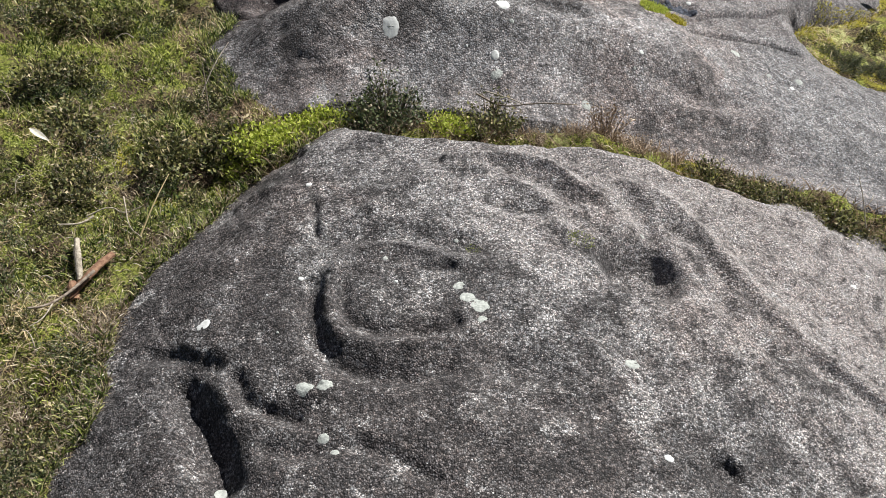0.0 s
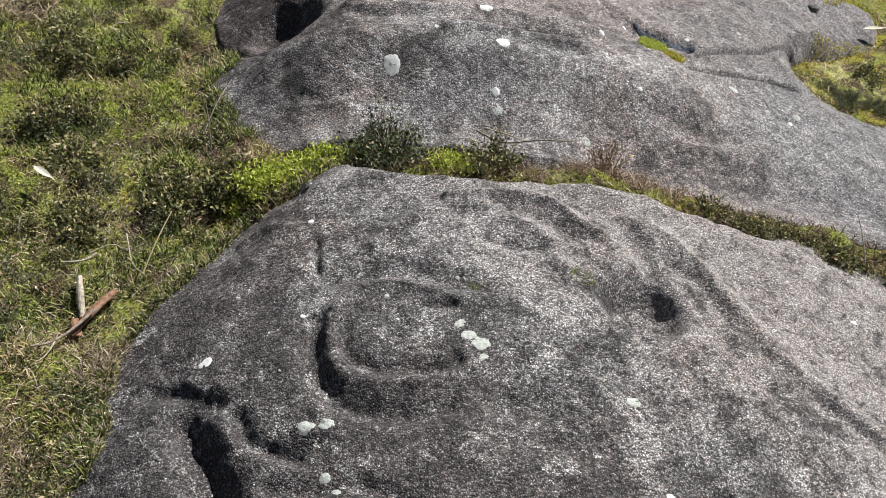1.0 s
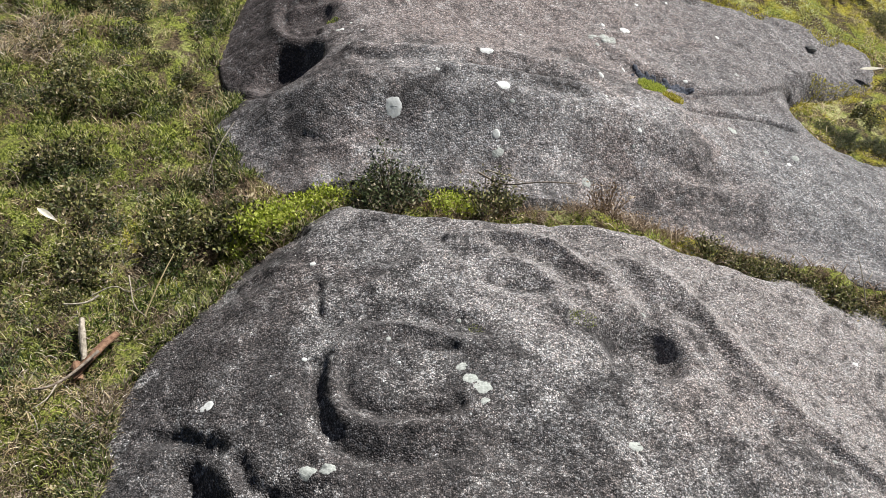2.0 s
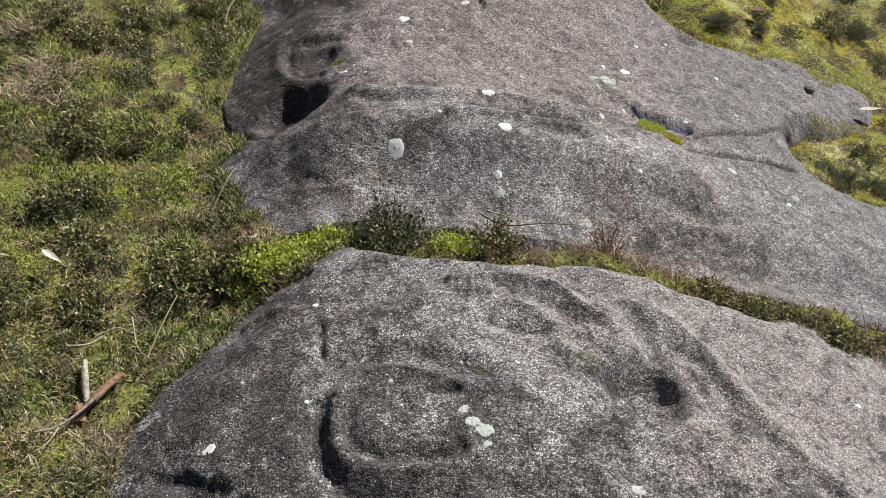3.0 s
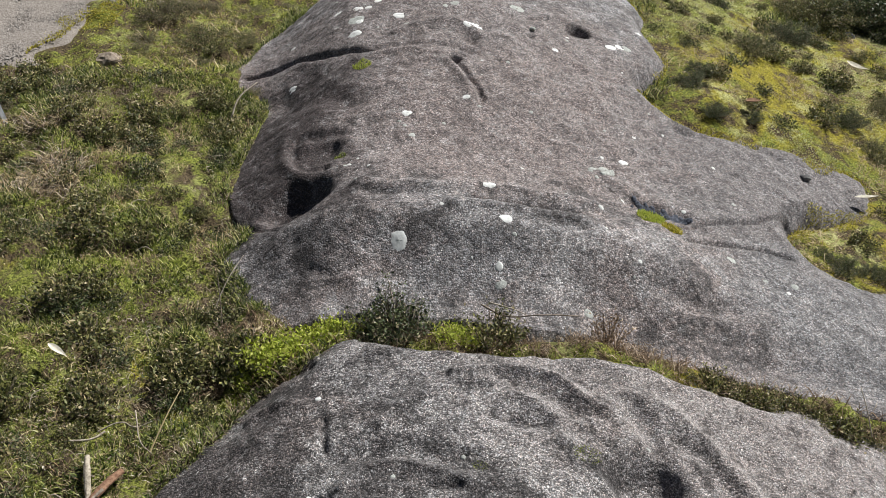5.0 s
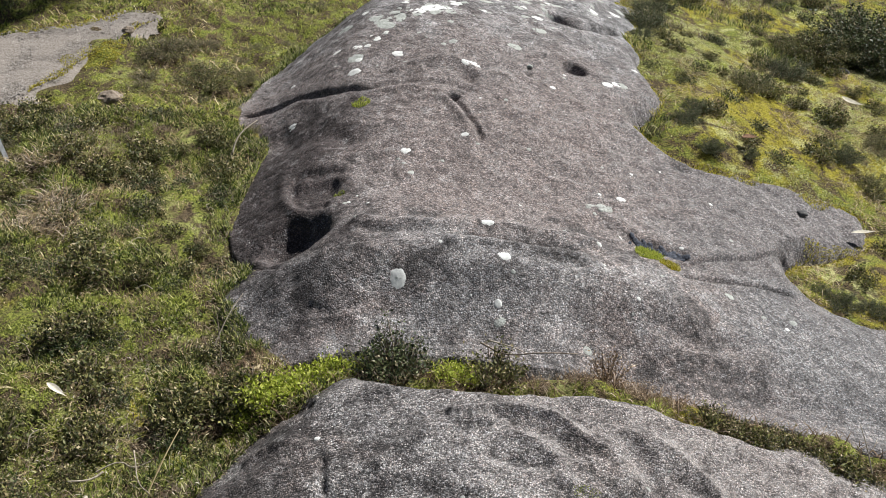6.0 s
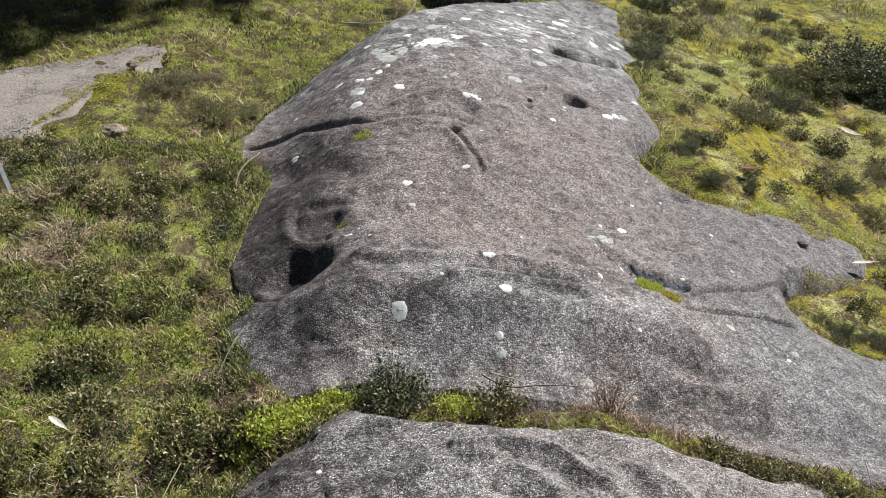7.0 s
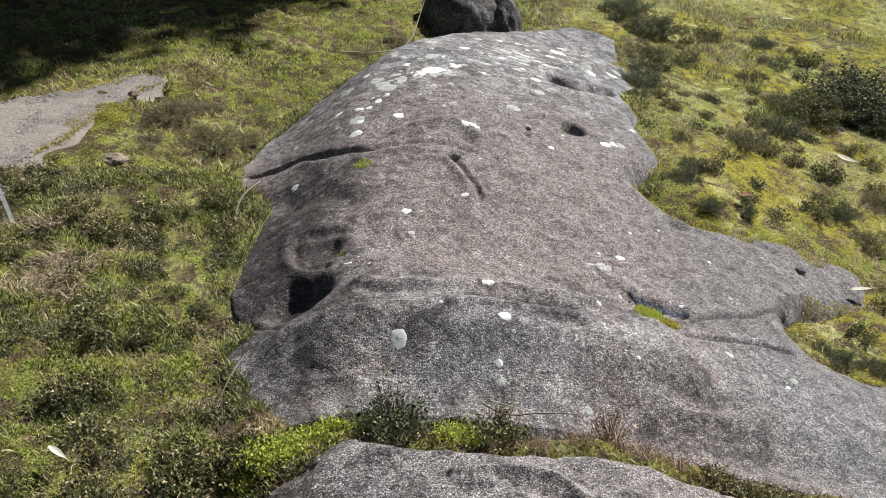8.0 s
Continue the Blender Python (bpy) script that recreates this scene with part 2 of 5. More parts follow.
def near_top(x, y):
    """Crown of the carved boulder, before its edges and carvings."""
    u = x - 0.05
    return 0.228 - 0.26 * u ** 2 / (1 + 0.35 * np.abs(u)) - 0.04 * u - 0.05 * np.clip(y - 1.1, 0, 1) ** 2 - 0.04 * np.clip(0.6 - y, 0, 2)


def main_top(x, y):
    """Crown of the long outcrop behind it."""
    far = 0.09 * np.exp(-((x - 0.15) / 0.9) ** 2 - ((y - 3.5) / 0.7) ** 2)
    lean = -0.01 * x - 0.21 * np.sqrt((x + 0.12) ** 2 + 0.05) + 0.067
    back = 0.036 * np.exp(-((y - 2.05 - 0.05 * x) / 0.15) ** 2) * (1 - step01(x, 0.5, 0.9))
    basin = -0.028 * np.exp(-((y - 2.46) / 0.19) ** 2 - ((x - 0.15) / 0.45) ** 2)
    return 0.266 + lean + back + basin - 0.05 * x ** 2 + 0.05 * (y - 2) + far - 0.14 * np.clip(y - 3.9, 0, 9) - 0.20 * np.clip(-0.25 - x, 0, 2) ** 2


# ---------- outlines in plan ----------
NEAR_OUTLINE = [(-0.70, 0.25), (-0.72, 0.55), (-0.685, 0.709), (-0.681, 0.792), (-0.674, 0.876), (-0.675, 0.952), (-0.644, 1.043), (-0.634, 1.11), (-0.631, 1.174),
                (-0.617, 1.234), (-0.59, 1.318), (-0.547, 1.404), (-0.487, 1.486), (-0.435, 1.566), (-0.379, 1.606), (-0.308, 1.643), (-0.226, 1.710), (-0.172, 1.690), (-0.013, 1.645), (0.169, 1.638), (0.303, 1.661), (0.482, 1.672), (0.570, 1.623), (0.680, 1.606), (0.773, 1.576), (0.894, 1.585), (0.951, 1.531), (1.084, 1.522),
                (1.35, 1.33), (1.5, 0.9), (1.3, 0.3), (0.3, 0.05)]
MAIN_OUTLINE = [(-0.53, 1.90), (-0.43, 1.80), (-0.31, 1.77), (-0.19, 1.80), (-0.03, 1.82), (0.14, 1.78), (0.31, 1.76), (0.43, 1.78), (0.6, 1.72),
                (0.85, 1.64), (1.2, 1.55), (1.7, 1.5), (2.1, 1.7), (1.9, 2.1), (1.6, 2.16), (1.345, 2.205), (1.233, 2.225), (1.17, 2.282),
                (1.105, 2.358), (1.111, 2.462), (1.358, 2.538), (1.475, 2.666), (1.487, 2.835), (1.34, 2.846), (1.191, 2.851), (1.006, 2.867),
                (0.842, 2.86), (0.791, 2.916), (0.728, 3.026), (0.731, 3.102), (0.823, 3.198), (0.873, 3.391), (0.801, 3.558), (0.848, 3.754),
                (0.78, 3.86), (0.922, 4.139), (0.925, 4.524), (0.983, 4.953), (0.9, 5.1), (0.7, 5.15), (0.35, 4.92), (0.0, 4.70), (-0.25, 4.38)]
MAIN_LEFT = [(-0.42, 4.09), (-0.585, 3.83), (-0.66, 3.58), (-0.73, 3.35), (-0.79, 3.16), (-0.72, 3.05), (-0.655, 2.95), (-0.615, 2.80),
             (-0.637, 2.645), (-0.66, 2.473), (-0.64, 2.322), (-0.575, 2.2), (-0.615, 2.106), (-0.604, 2.0)]
MAIN_OUTLINE = MAIN_OUTLINE + MAIN_LEFT


def step01(v, a, b):
    u = np.clip((v - a) / (b - a), 0, 1)
    return u * u * (3 - 2 * u)


def hash01(i, j, seed):
    h = (i.astype(np.int64) * 374761393 + j.astype(np.int64) * 668265263 + seed * 1442695041) & 0xFFFFFFFF
    h = ((h ^ (h >> 13)) * 1274126177) & 0xFFFFFFFF
    return ((h ^ (h >> 16)) & 0xFFFF) / 65535.0


def lattice(x, y, size, seed=0):
    """Smooth noise from -1 to 1 with lumps of that size in metres."""
    u, v = x / size, y / size
    i, j = np.floor(u), np.floor(v)
    a, b = u - i, v - j
    a, b = a * a * (3 - 2 * a), b * b * (3 - 2 * b)
    top = hash01(i, j, seed) * (1 - a) + hash01(i + 1, j, seed) * a
    low = hash01(i, j + 1, seed) * (1 - a) + hash01(i + 1, j + 1, seed) * a
    return (top * (1 - b) + low * b) * 2 - 1


def fractal(x, y, size, octaves=4, seed=0, rough=0.5):
    total, gain = 0.0, 1.0
    for k in range(octaves):
        c, s = math.cos(k * 1.3 + 0.4), math.sin(k * 1.3 + 0.4)
        total = total + gain * lattice(c * x - s * y, s * x + c * y, size / 2 ** k, seed + k)
        gain *= rough
    return total


def rounded(points, closed=False, times=2):
    """The same line with its corners cut."""
    pts = [np.array(p, float) for p in points]
    for _ in range(times):
        out = [] if closed else [pts[0]]
        n = len(pts)
        for k in range(n if closed else n - 1):
            p, q = pts[k], pts[(k + 1) % n]
            out += [p * 0.75 + q * 0.25, p * 0.25 + q * 0.75]
        pts = out if closed else out + [pts[-1]]
    return pts


def line_distance(x, y, pts, closed=False):
    best = np.full(np.shape(x), 1e9)
    n = len(pts)
    for k in range(n if closed else n - 1):
        (ax, ay), (bx, by) = pts[k], pts[(k + 1) % n]
        dx, dy = bx - ax, by - ay
        s = np.clip(((x - ax) * dx + (y - ay) * dy) / (dx * dx + dy * dy + 1e-12), 0, 1)
        best = np.minimum(best, (x - ax - s * dx) ** 2 + (y - ay - s * dy) ** 2)
    return np.sqrt(best)


def inside(x, y, pts):
    odd = np.zeros(np.shape(x), bool)
    for k in range(len(pts)):
        (ax, ay), (bx, by) = pts[k - 1], pts[k]
        if ay != by:
            odd ^= ((ay > y) != (by > y)) & (x < (bx - ax) * (y - ay) / (by - ay) + ax)
    return odd


def depth_in(x, y, pts):
    """Metres inside a closed outline; negative outside."""
    d = line_distance(x, y, pts, True)
    return np.where(inside(x, y, pts), d, -d)


NEAR_EDGE, MAIN_EDGE = rounded(NEAR_OUTLINE, True, 1), rounded(MAIN_OUTLINE, True, 1)


def edged(top, foot, d, r, power=2.3):
    """A crown that rounds down to its foot within r metres of its outline."""
    lift = np.maximum(top - foot, 0.012)
    u = np.clip(d / r, 0, 1)
    return np.where(d > 0, foot + lift * (1 - (1 - u) ** power), foot + 2.0 * d)


def depth_field(pts, box, step=0.01, blur=0.05):
    """Depth inside an outline on a grid: true at the rim, without creases further in."""
    xs, ys = np.arange(box[0], box[1], step), np.arange(box[2], box[3], step)
    x, y = np.meshgrid(xs, ys)
    true = depth_in(x, y, pts)
    k = np.arange(-15, 16) * step
    w = np.exp(-(k / blur) ** 2 / 2)
    w /= w.sum()
    soft = np.apply_along_axis(lambda v: np.convolve(np.pad(v, 15, mode="edge"), w, "valid"), 0, true)
    soft = np.apply_along_axis(lambda v: np.convolve(np.pad(v, 15, mode="edge"), w, "valid"), 1, soft)
    mixed = true + (np.maximum(soft, 0.02) - true) * step01(true, 0.015, 0.09)

    def at(px, py):
        u, v = np.clip((px - xs[0]) / step, 0, len(xs) - 1.001), np.clip((py - ys[0]) / step, 0, len(ys) - 1.001)
        i, j = np.floor(u).astype(int), np.floor(v).astype(int)
        a, b = u - i, v - j
        low = mixed[j, i] * (1 - a) + mixed[j, i + 1] * a
        top = mixed[j + 1, i] * (1 - a) + mixed[j + 1, i + 1] * a
        return low * (1 - b) + top * b
    return at


near_depth = depth_field(NEAR_EDGE, (-1.2, 2.0, -0.4, 2.2))
main_depth = depth_field(MAIN_EDGE, (-1.4, 2.6, 1.1, 5.8))


def near_form(x, y):
    d = near_depth(x, y) + 0.010 * fractal(x, y, 0.2, 2, 5)
    r = 0.06 + 0.22 * step01(-x, 0.22, 0.5)
    return edged(near_top(x, y), ground_z(x, y) + 0.0, d, r)


def main_form(x, y):
    d = main_depth(x, y) + (0.004 + 0.010 * step01(x, 0.5, 0.7)) * fractal(x, y, 0.12, 4, 9)
    r = 0.26 + 0.10 * step01(-x, 0.1, 0.4) * step01(y, 2.3, 2.1) - 0.19 * step01(y, 2.0, 2.4) * step01(x, 0.3, 0.7)
    r = r + 0.17 * step01(y, 2.6, 3.0) * step01(-x, -0.2, 0.4) + 0.08 * step01(y, 3.7, 4.3) * step01(-x, -0.6, 0.3)
    foot = ground_z(x, y) + 0.05 * step01(x, -0.42, -0.2) * step01(x, 0.55, 0.25) * step01(y, 2.05, 1.85)
    return edged(main_top(x, y), foot, d, r + 0.06 * step01(y, 2.1, 1.9), 1.8 + 0.3 * step01(y, 1.95, 2.3))


# ---------- small builders ----------
def link_mesh(name, verts, tris, material, parent=None, label="", smooth=False):
    """One mesh object out of arrays of corners and triangles."""
    verts, tris = np.asarray(verts, np.float32).reshape(-1, 3), np.asarray(tris, np.int32).reshape(-1, 3)
    me = bpy.data.meshes.new(name)
    me.vertices.add(len(verts))
    me.vertices.foreach_set("co", verts.ravel())
    me.loops.add(tris.size)
    me.loops.foreach_set("vertex_index", tris.ravel())
    me.polygons.add(len(tris))
    me.polygons.foreach_set("loop_start", np.arange(0, tris.size, 3, dtype=np.int32))
    me.polygons.foreach_set("use_smooth", np.full(len(tris), smooth))
    me.update(calc_edges=True)
    me.materials.append(material)
    ob = new(name, me)
    if parent is not None:
        ob.parent = parent
    if label:
        tagged(ob, label)
    return ob


def grid_tris(rows, cols, keep=None):
    i = np.arange(rows * cols).reshape(rows, cols)
    a, b, c, d = i[:-1, :-1].ravel(), i[:-1, 1:].ravel(), i[1:, 1:].ravel(), i[1:, :-1].ravel()
    tris = np.concatenate([np.stack([a, b, c], 1), np.stack([a, c, d], 1)])
    if keep is not None:
        tris = tris[keep[tris].any(axis=1)]
    return tris


def tight(verts, tris):
    """Drops the corners that no triangle uses."""
    used, back = np.unique(tris, return_inverse=True)
    return verts[used], back.reshape(-1, 3)


def tube(points, radii, sides=6):
    """A closed round bar along a line of points."""
    pts = np.array(points, float)
    verts, tris = [], []
    up = np.array([0.31, 0.17, 0.93])
    for k, p in enumerate(pts):
        t = pts[min(k + 1, len(pts) - 1)] - pts[max(k - 1, 0)]
        t = t / (np.linalg.norm(t) + 1e-9)
        u = np.cross(t, up)
        u = u / (np.linalg.norm(u) + 1e-9)
        v = np.cross(t, u)
        for s in range(sides):
            a = 2 * math.pi * s / sides
            verts.append(p + radii[k] * (math.cos(a) * u + math.sin(a) * v))
    for k in range(len(pts) - 1):
        for s in range(sides):
            a, b = k * sides + s, k * sides + (s + 1) % sides
            tris += [(a, b, b + sides), (a, b + sides, a + sides)]
    n = len(verts)
    verts += [pts[0], pts[-1]]
    for s in range(sides):
        tris += [(n, (s + 1) % sides, s), (n + 1, n - sides + s, n - sides + (s + 1) % sides)]
    return np.array(verts), np.array(tris)


def joined(pieces):
    verts, tris, n = [], [], 0
    for v, t in pieces:
        verts.append(v)
        tris.append(t + n)
        n += len(v)
    return np.concatenate(verts), np.concatenate(tris)


def blades(rng, x, y, z, length, width, lean, bend=0.6):
    """Curved, tapering blades, three triangles each."""
    n = len(x)
    a, side = rng.uniform(0, 2 * np.pi, n), rng.uniform(0, np.pi, n)
    tip = np.stack([np.cos(a) * lean, np.sin(a) * lean, np.sqrt(np.maximum(1 - lean ** 2, 0.03))], 1)
    root = np.stack([x, y, z], 1)
    mid = root + tip * (length * 0.55)[:, None] + np.stack([0 * x, 0 * x, bend * 0.18 * length], 1)
    end = root + tip * length[:, None] - np.stack([0 * x, 0 * x, bend * 0.15 * length], 1)
    w = np.stack([np.cos(side), np.sin(side), 0.3 * np.sin(a)], 1) * (width * 0.5)[:, None]
    verts = np.stack([root - w, root + w, mid + w * 0.8, mid - w * 0.8, end], 1).reshape(-1, 3)
    base = np.arange(n)[:, None] * 5
    tris = np.concatenate([base + np.array([[0, 1, 2]]), base + np.array([[0, 2, 3]]), base + np.array([[3, 2, 4]])])
    return verts, tris


def sprigs(rng, count, height, spread, leaf, per_stem, droop=0.2):
    """Stems that fan out from one root, and the leaves along them."""
    stems, roots, ways, sizes = [], [], [], []
    for _ in range(count):
        a, out = rng.uniform(0, 2 * np.pi), spread * math.sqrt(rng.uniform(0, 1))
        h = height * rng.uniform(0.55, 1.0) * (1 - 0.35 * (out / spread) ** 2)
        foot = np.array([math.cos(a), math.sin(a), 0]) * out * 0.35
        head = np.array([math.cos(a) * out, math.sin(a) * out, h]) + rng.normal(0, 0.1 * height, 3)
        mid = (foot + head) / 2 + rng.normal(0, 0.07 * height, 3)
        line = [foot, foot * 0.3 + mid * 0.7, mid * 0.5 + head * 0.5 + np.array([0, 0, 0.05 * height]), head - np.array([0, 0, droop * 0.1 * height])]
        stems.append(tube(line, [0.0022, 0.0018, 0.0013, 0.0006], 3))
        u = rng.uniform(0.25, 1.0, per_stem)
        for q in u:
            k = min(int(q * 3), 2)
            f = q * 3 - k
            roots.append(line[k] * (1 - f) + line[k + 1] * f + rng.normal(0, leaf * 0.9, 3))
            w = rng.normal(0, 1, 3) + np.array([0, 0, 0.6])
            ways.append(w / np.linalg.norm(w))
            sizes.append(leaf * rng.uniform(0.6, 1.3))
    roots, ways, sizes = np.array(roots), np.array(ways), np.array(sizes)[:, None]
    side = np.cross(ways, rng.normal(0, 1, ways.shape))
    side /= np.linalg.norm(side, axis=1, keepdims=True) + 1e-9
    verts = np.stack([roots, roots + ways * sizes * 0.5 + side * sizes * 0.24, roots + ways * sizes, roots + ways * sizes * 0.5 - side * sizes * 0.24], 1).reshape(-1, 3)
    base = np.arange(len(roots))[:, None] * 4
    tris = np.concatenate([base + np.array([[0, 1, 2]]), base + np.array([[0, 2, 3]])])
    return joined(stems), (verts, tris)


def empty_thing(name, label, category, group=""):
    return tagged(new(name), label, category, group)


def shrub(name, label, rng, count, height, spread, leaf, per_stem, leaves, category="shrub", group=""):
    ob = empty_thing(name, label, category, group)
    wood, green = sprigs(rng, count, height, spread, leaf, per_stem)
    tagged(link_mesh("stem_wood", *wood, TWIG, ob), kind="stuff")
    tagged(link_mesh("foliage", *green, leaves, ob), kind="stuff")
    return ob


def turned(x, y, z, turn=0.0, size=1.0, flat=1.0):
    return Matrix.Translation((x, y, z)) @ Matrix.Rotation(turn, 4, "Z") @ Matrix.Diagonal((size, size, size * flat, 1))


# ---------- carvings and hollows ----------
# (line in plan, half width, depth; a negative depth is a ridge)
RING_CUTS = [
    ([(-0.233, 1.167), (-0.239, 1.11), (-0.23, 1.048), (-0.203, 1.001), (-0.158, 0.964), (-0.098, 0.942), (-0.038, 0.942), (0.021, 0.957)], 0.0215, 0.0175),
    ([(-0.196, 1.194), (-0.205, 1.122), (-0.186, 1.045), (-0.14, 1.011), (-0.081, 1.004), (-0.019, 1.009), (0.032, 1.023)], 0.0158, -0.0108),
    ([(-0.179, 1.149), (-0.172, 1.085), (-0.134, 1.05), (-0.071, 1.038), (-0.009, 1.043), (0.033, 1.068)], 0.0127, 0.0080),
    ([(-0.03, 1.046), (0.006, 1.043), (0.041, 1.066)], 0.0136, 0.0087),
    ([(-0.255, 1.395), (-0.252, 1.35), (-0.247, 1.311)], 0.0095, 0.01),
    ([(-0.211, 1.288), (-0.137, 1.297), (-0.057, 1.295), (0.023, 1.275), (0.074, 1.266)], 0.0275, 0.0130),
    ([(-0.19, 1.208), (-0.163, 1.25), (-0.09, 1.27), (-0.011, 1.238), (0.045, 1.218)], 0.0135, -0.0087),
    ([(-0.032, 1.204), (0.006, 1.198), (0.034, 1.202)], 0.0085, 0.0045),
]
BACK_CUTS = [
    ([(-0.135, 1.368), (-0.084, 1.429), (-0.012, 1.479), (0.062, 1.501), (0.136, 1.499)], 0.0159, -0.0097),
    ([(0.025, 1.519), (0.113, 1.538), (0.202, 1.549), (0.271, 1.53), (0.31, 1.481), (0.356, 1.443)], 0.0126, -0.0130),
    ([(0.136, 1.503), (0.211, 1.497), (0.265, 1.467), (0.294, 1.427)], 0.0174, 0.0140),
    ([(0.159, 1.458), (0.213, 1.446), (0.252, 1.397), (0.259, 1.337)], 0.0157, -0.0086),
    ([(0.108, 1.398), (0.155, 1.39), (0.214, 1.379)], 0.0167, 0.0086),
    ([(0.296, 1.592), (0.36, 1.60), (0.428, 1.586)], 0.0175, -0.0086),
    ([(0.422, 1.504), (0.492, 1.493), (0.536, 1.448), (0.597, 1.365), (0.648, 1.253), (0.716, 1.134), (0.782, 1.065), (0.881, 1.001)], 0.0188, -0.0095),
    ([(0.512, 1.387), (0.564, 1.331), (0.596, 1.249)], 0.0186, 0.0095),
    ([(0.74, 1.09), (0.786, 1.041), (0.871, 0.972)], 0.0146, 0.0068),
    ([(0.432, 1.44), (0.449, 1.39), (0.462, 1.358)], 0.0274, 0.0216),
]
FRONT_CUTS = [
    ([(-0.457, 0.957), (-0.417, 0.885), (-0.38, 0.819), (-0.351, 0.752)], 0.0337, 0.0459),
    ([(-0.544, 1.049), (-0.487, 1.035), (-0.435, 1.005), (-0.405, 0.992)], 0.0187, 0.0189),
    ([(-0.357, 0.956), (-0.334, 0.906), (-0.291, 0.883), (-0.24, 0.864)], 0.0153, 0.0189),
    ([(-0.281, 0.804), (-0.213, 0.791), (-0.139, 0.81), (-0.073, 0.787), (-0.007, 0.747)], 0.0164, 0.0121),
    ([(-0.209, 0.945), (-0.176, 0.913), (-0.205, 0.903), (-0.236, 0.916)], 0.0161, -0.0068),
    ([(0.072, 0.973), (0.133, 0.977), (0.184, 0.97)], 0.0348, 0.0121),
    ([(0.11, 0.902), (0.188, 0.895), (0.276, 0.874)], 0.026, 0.0068),
    ([(-0.541, 1.118), (-0.509, 1.08)], 0.0161, 0.0081),
]
RIM_CUTS = [
    ([(-0.43, 1.47), (-0.37, 1.475), (-0.304, 1.445)], 0.016, -0.0084),
    ([(-0.357, 1.616), (-0.313, 1.615)], 0.016, 0.0140),
    ([(0.365, 1.194), (0.395, 1.162), (0.441, 1.163)], 0.0103, -0.0098),
    ([(0.26, 1.224), (0.319, 1.241), (0.363, 1.224)], 0.0206, -0.0056),
    ([(0.518, 1.32), (0.55, 1.262), (0.598, 1.15), (0.669, 1.053)], 0.0168, 0.0070),
    ([(0.651, 1.371), (0.731, 1.275), (0.837, 1.194)], 0.0256, 0.0056),
]
NEAR_CUTS = RING_CUTS + BACK_CUTS + FRONT_CUTS + RIM_CUTS
NEAR_CUPS = [(0.425, 1.25, 0.080, 0.078), (0.165, 0.998, 0.0642, 0.018), (0.499, 0.792, 0.0279, 0.026), (-0.085, 1.124, 0.0753, -0.007), (0.789, 1.013, 0.0481, 0.008), (0.11, 0.914, 0.06, 0.006), (0.3, 0.992, 0.0631, -0.006)]
SHOULDER_CUTS = [
    ([(-0.225, 2.204), (-0.127, 2.17), (-0.02, 2.159), (0.068, 2.202), (0.16, 2.214), (0.256, 2.198), (0.369, 2.212), (0.436, 2.198)], 0.0274, -0.0168),
    ([(0.029, 2.081), (0.107, 2.091), (0.184, 2.094), (0.278, 2.093), (0.388, 2.089)], 0.0171, -0.0126),
    ([(0.077, 2.133), (0.156, 2.141), (0.267, 2.144), (0.364, 2.146)], 0.0143, 0.0147),
    ([(-0.221, 2.159), (-0.125, 2.125), (-0.032, 2.138)], 0.011, 0.004),
    ([(-0.35, 1.945), (-0.30, 1.917), (-0.24, 1.918), (-0.187, 1.934)], 0.0085, 0.004),
    ([(-0.348, 1.913), (-0.266, 1.903), (-0.179, 1.921)], 0.0179, -0.002),
    ([(-0.368, 1.98), (-0.346, 1.995), (-0.286, 1.999), (-0.196, 1.997)], 0.0151, -0.0015),
    ([(-0.328, 1.958), (-0.268, 1.946), (-0.179, 1.951)], 0.0135, -0.0015),
]
CROWN_CUTS = [
    ([(-0.318, 2.523), (-0.391, 2.529), (-0.449, 2.533), (-0.462, 2.462), (-0.415, 2.362), (-0.345, 2.347)], 0.0158, 0.015),
    ([(-0.494, 2.549), (-0.492, 2.467), (-0.44, 2.347), (-0.363, 2.283)], 0.0192, -0.006),
    ([(-0.723, 3.141), (-0.571, 3.118), (-0.474, 3.08), (-0.349, 2.996), (-0.245, 2.959)], 0.0085, 0.015),
    ([(-0.733, 3.199), (-0.575, 3.16), (-0.455, 3.109), (-0.279, 3.024)], 0.034, -0.003),
    ([(-0.565, 2.922), (-0.457, 2.771), (-0.356, 2.747), (-0.295, 2.692)], 0.05, 0.016),
    ([(-0.489, 3.006), (-0.358, 2.767), (-0.313, 2.682)], 0.0311, 0.006),
    ([(-0.234, 2.937), (-0.116, 2.938), (-0.018, 2.934), (0.041, 2.894), (0.096, 2.793), (0.127, 2.714)], 0.0194, -0.006),
    ([(0.033, 2.913), (0.069, 2.852), (0.114, 2.766), (0.13, 2.7)], 0.0115, 0.019),
    ([(-0.047, 2.893), (0.021, 2.884), (0.068, 2.793), (0.102, 2.694)], 0.0172, -0.006),
    ([(-0.652, 2.269), (-0.563, 2.207), (-0.458, 2.12)], 0.0067, 0.006),
]
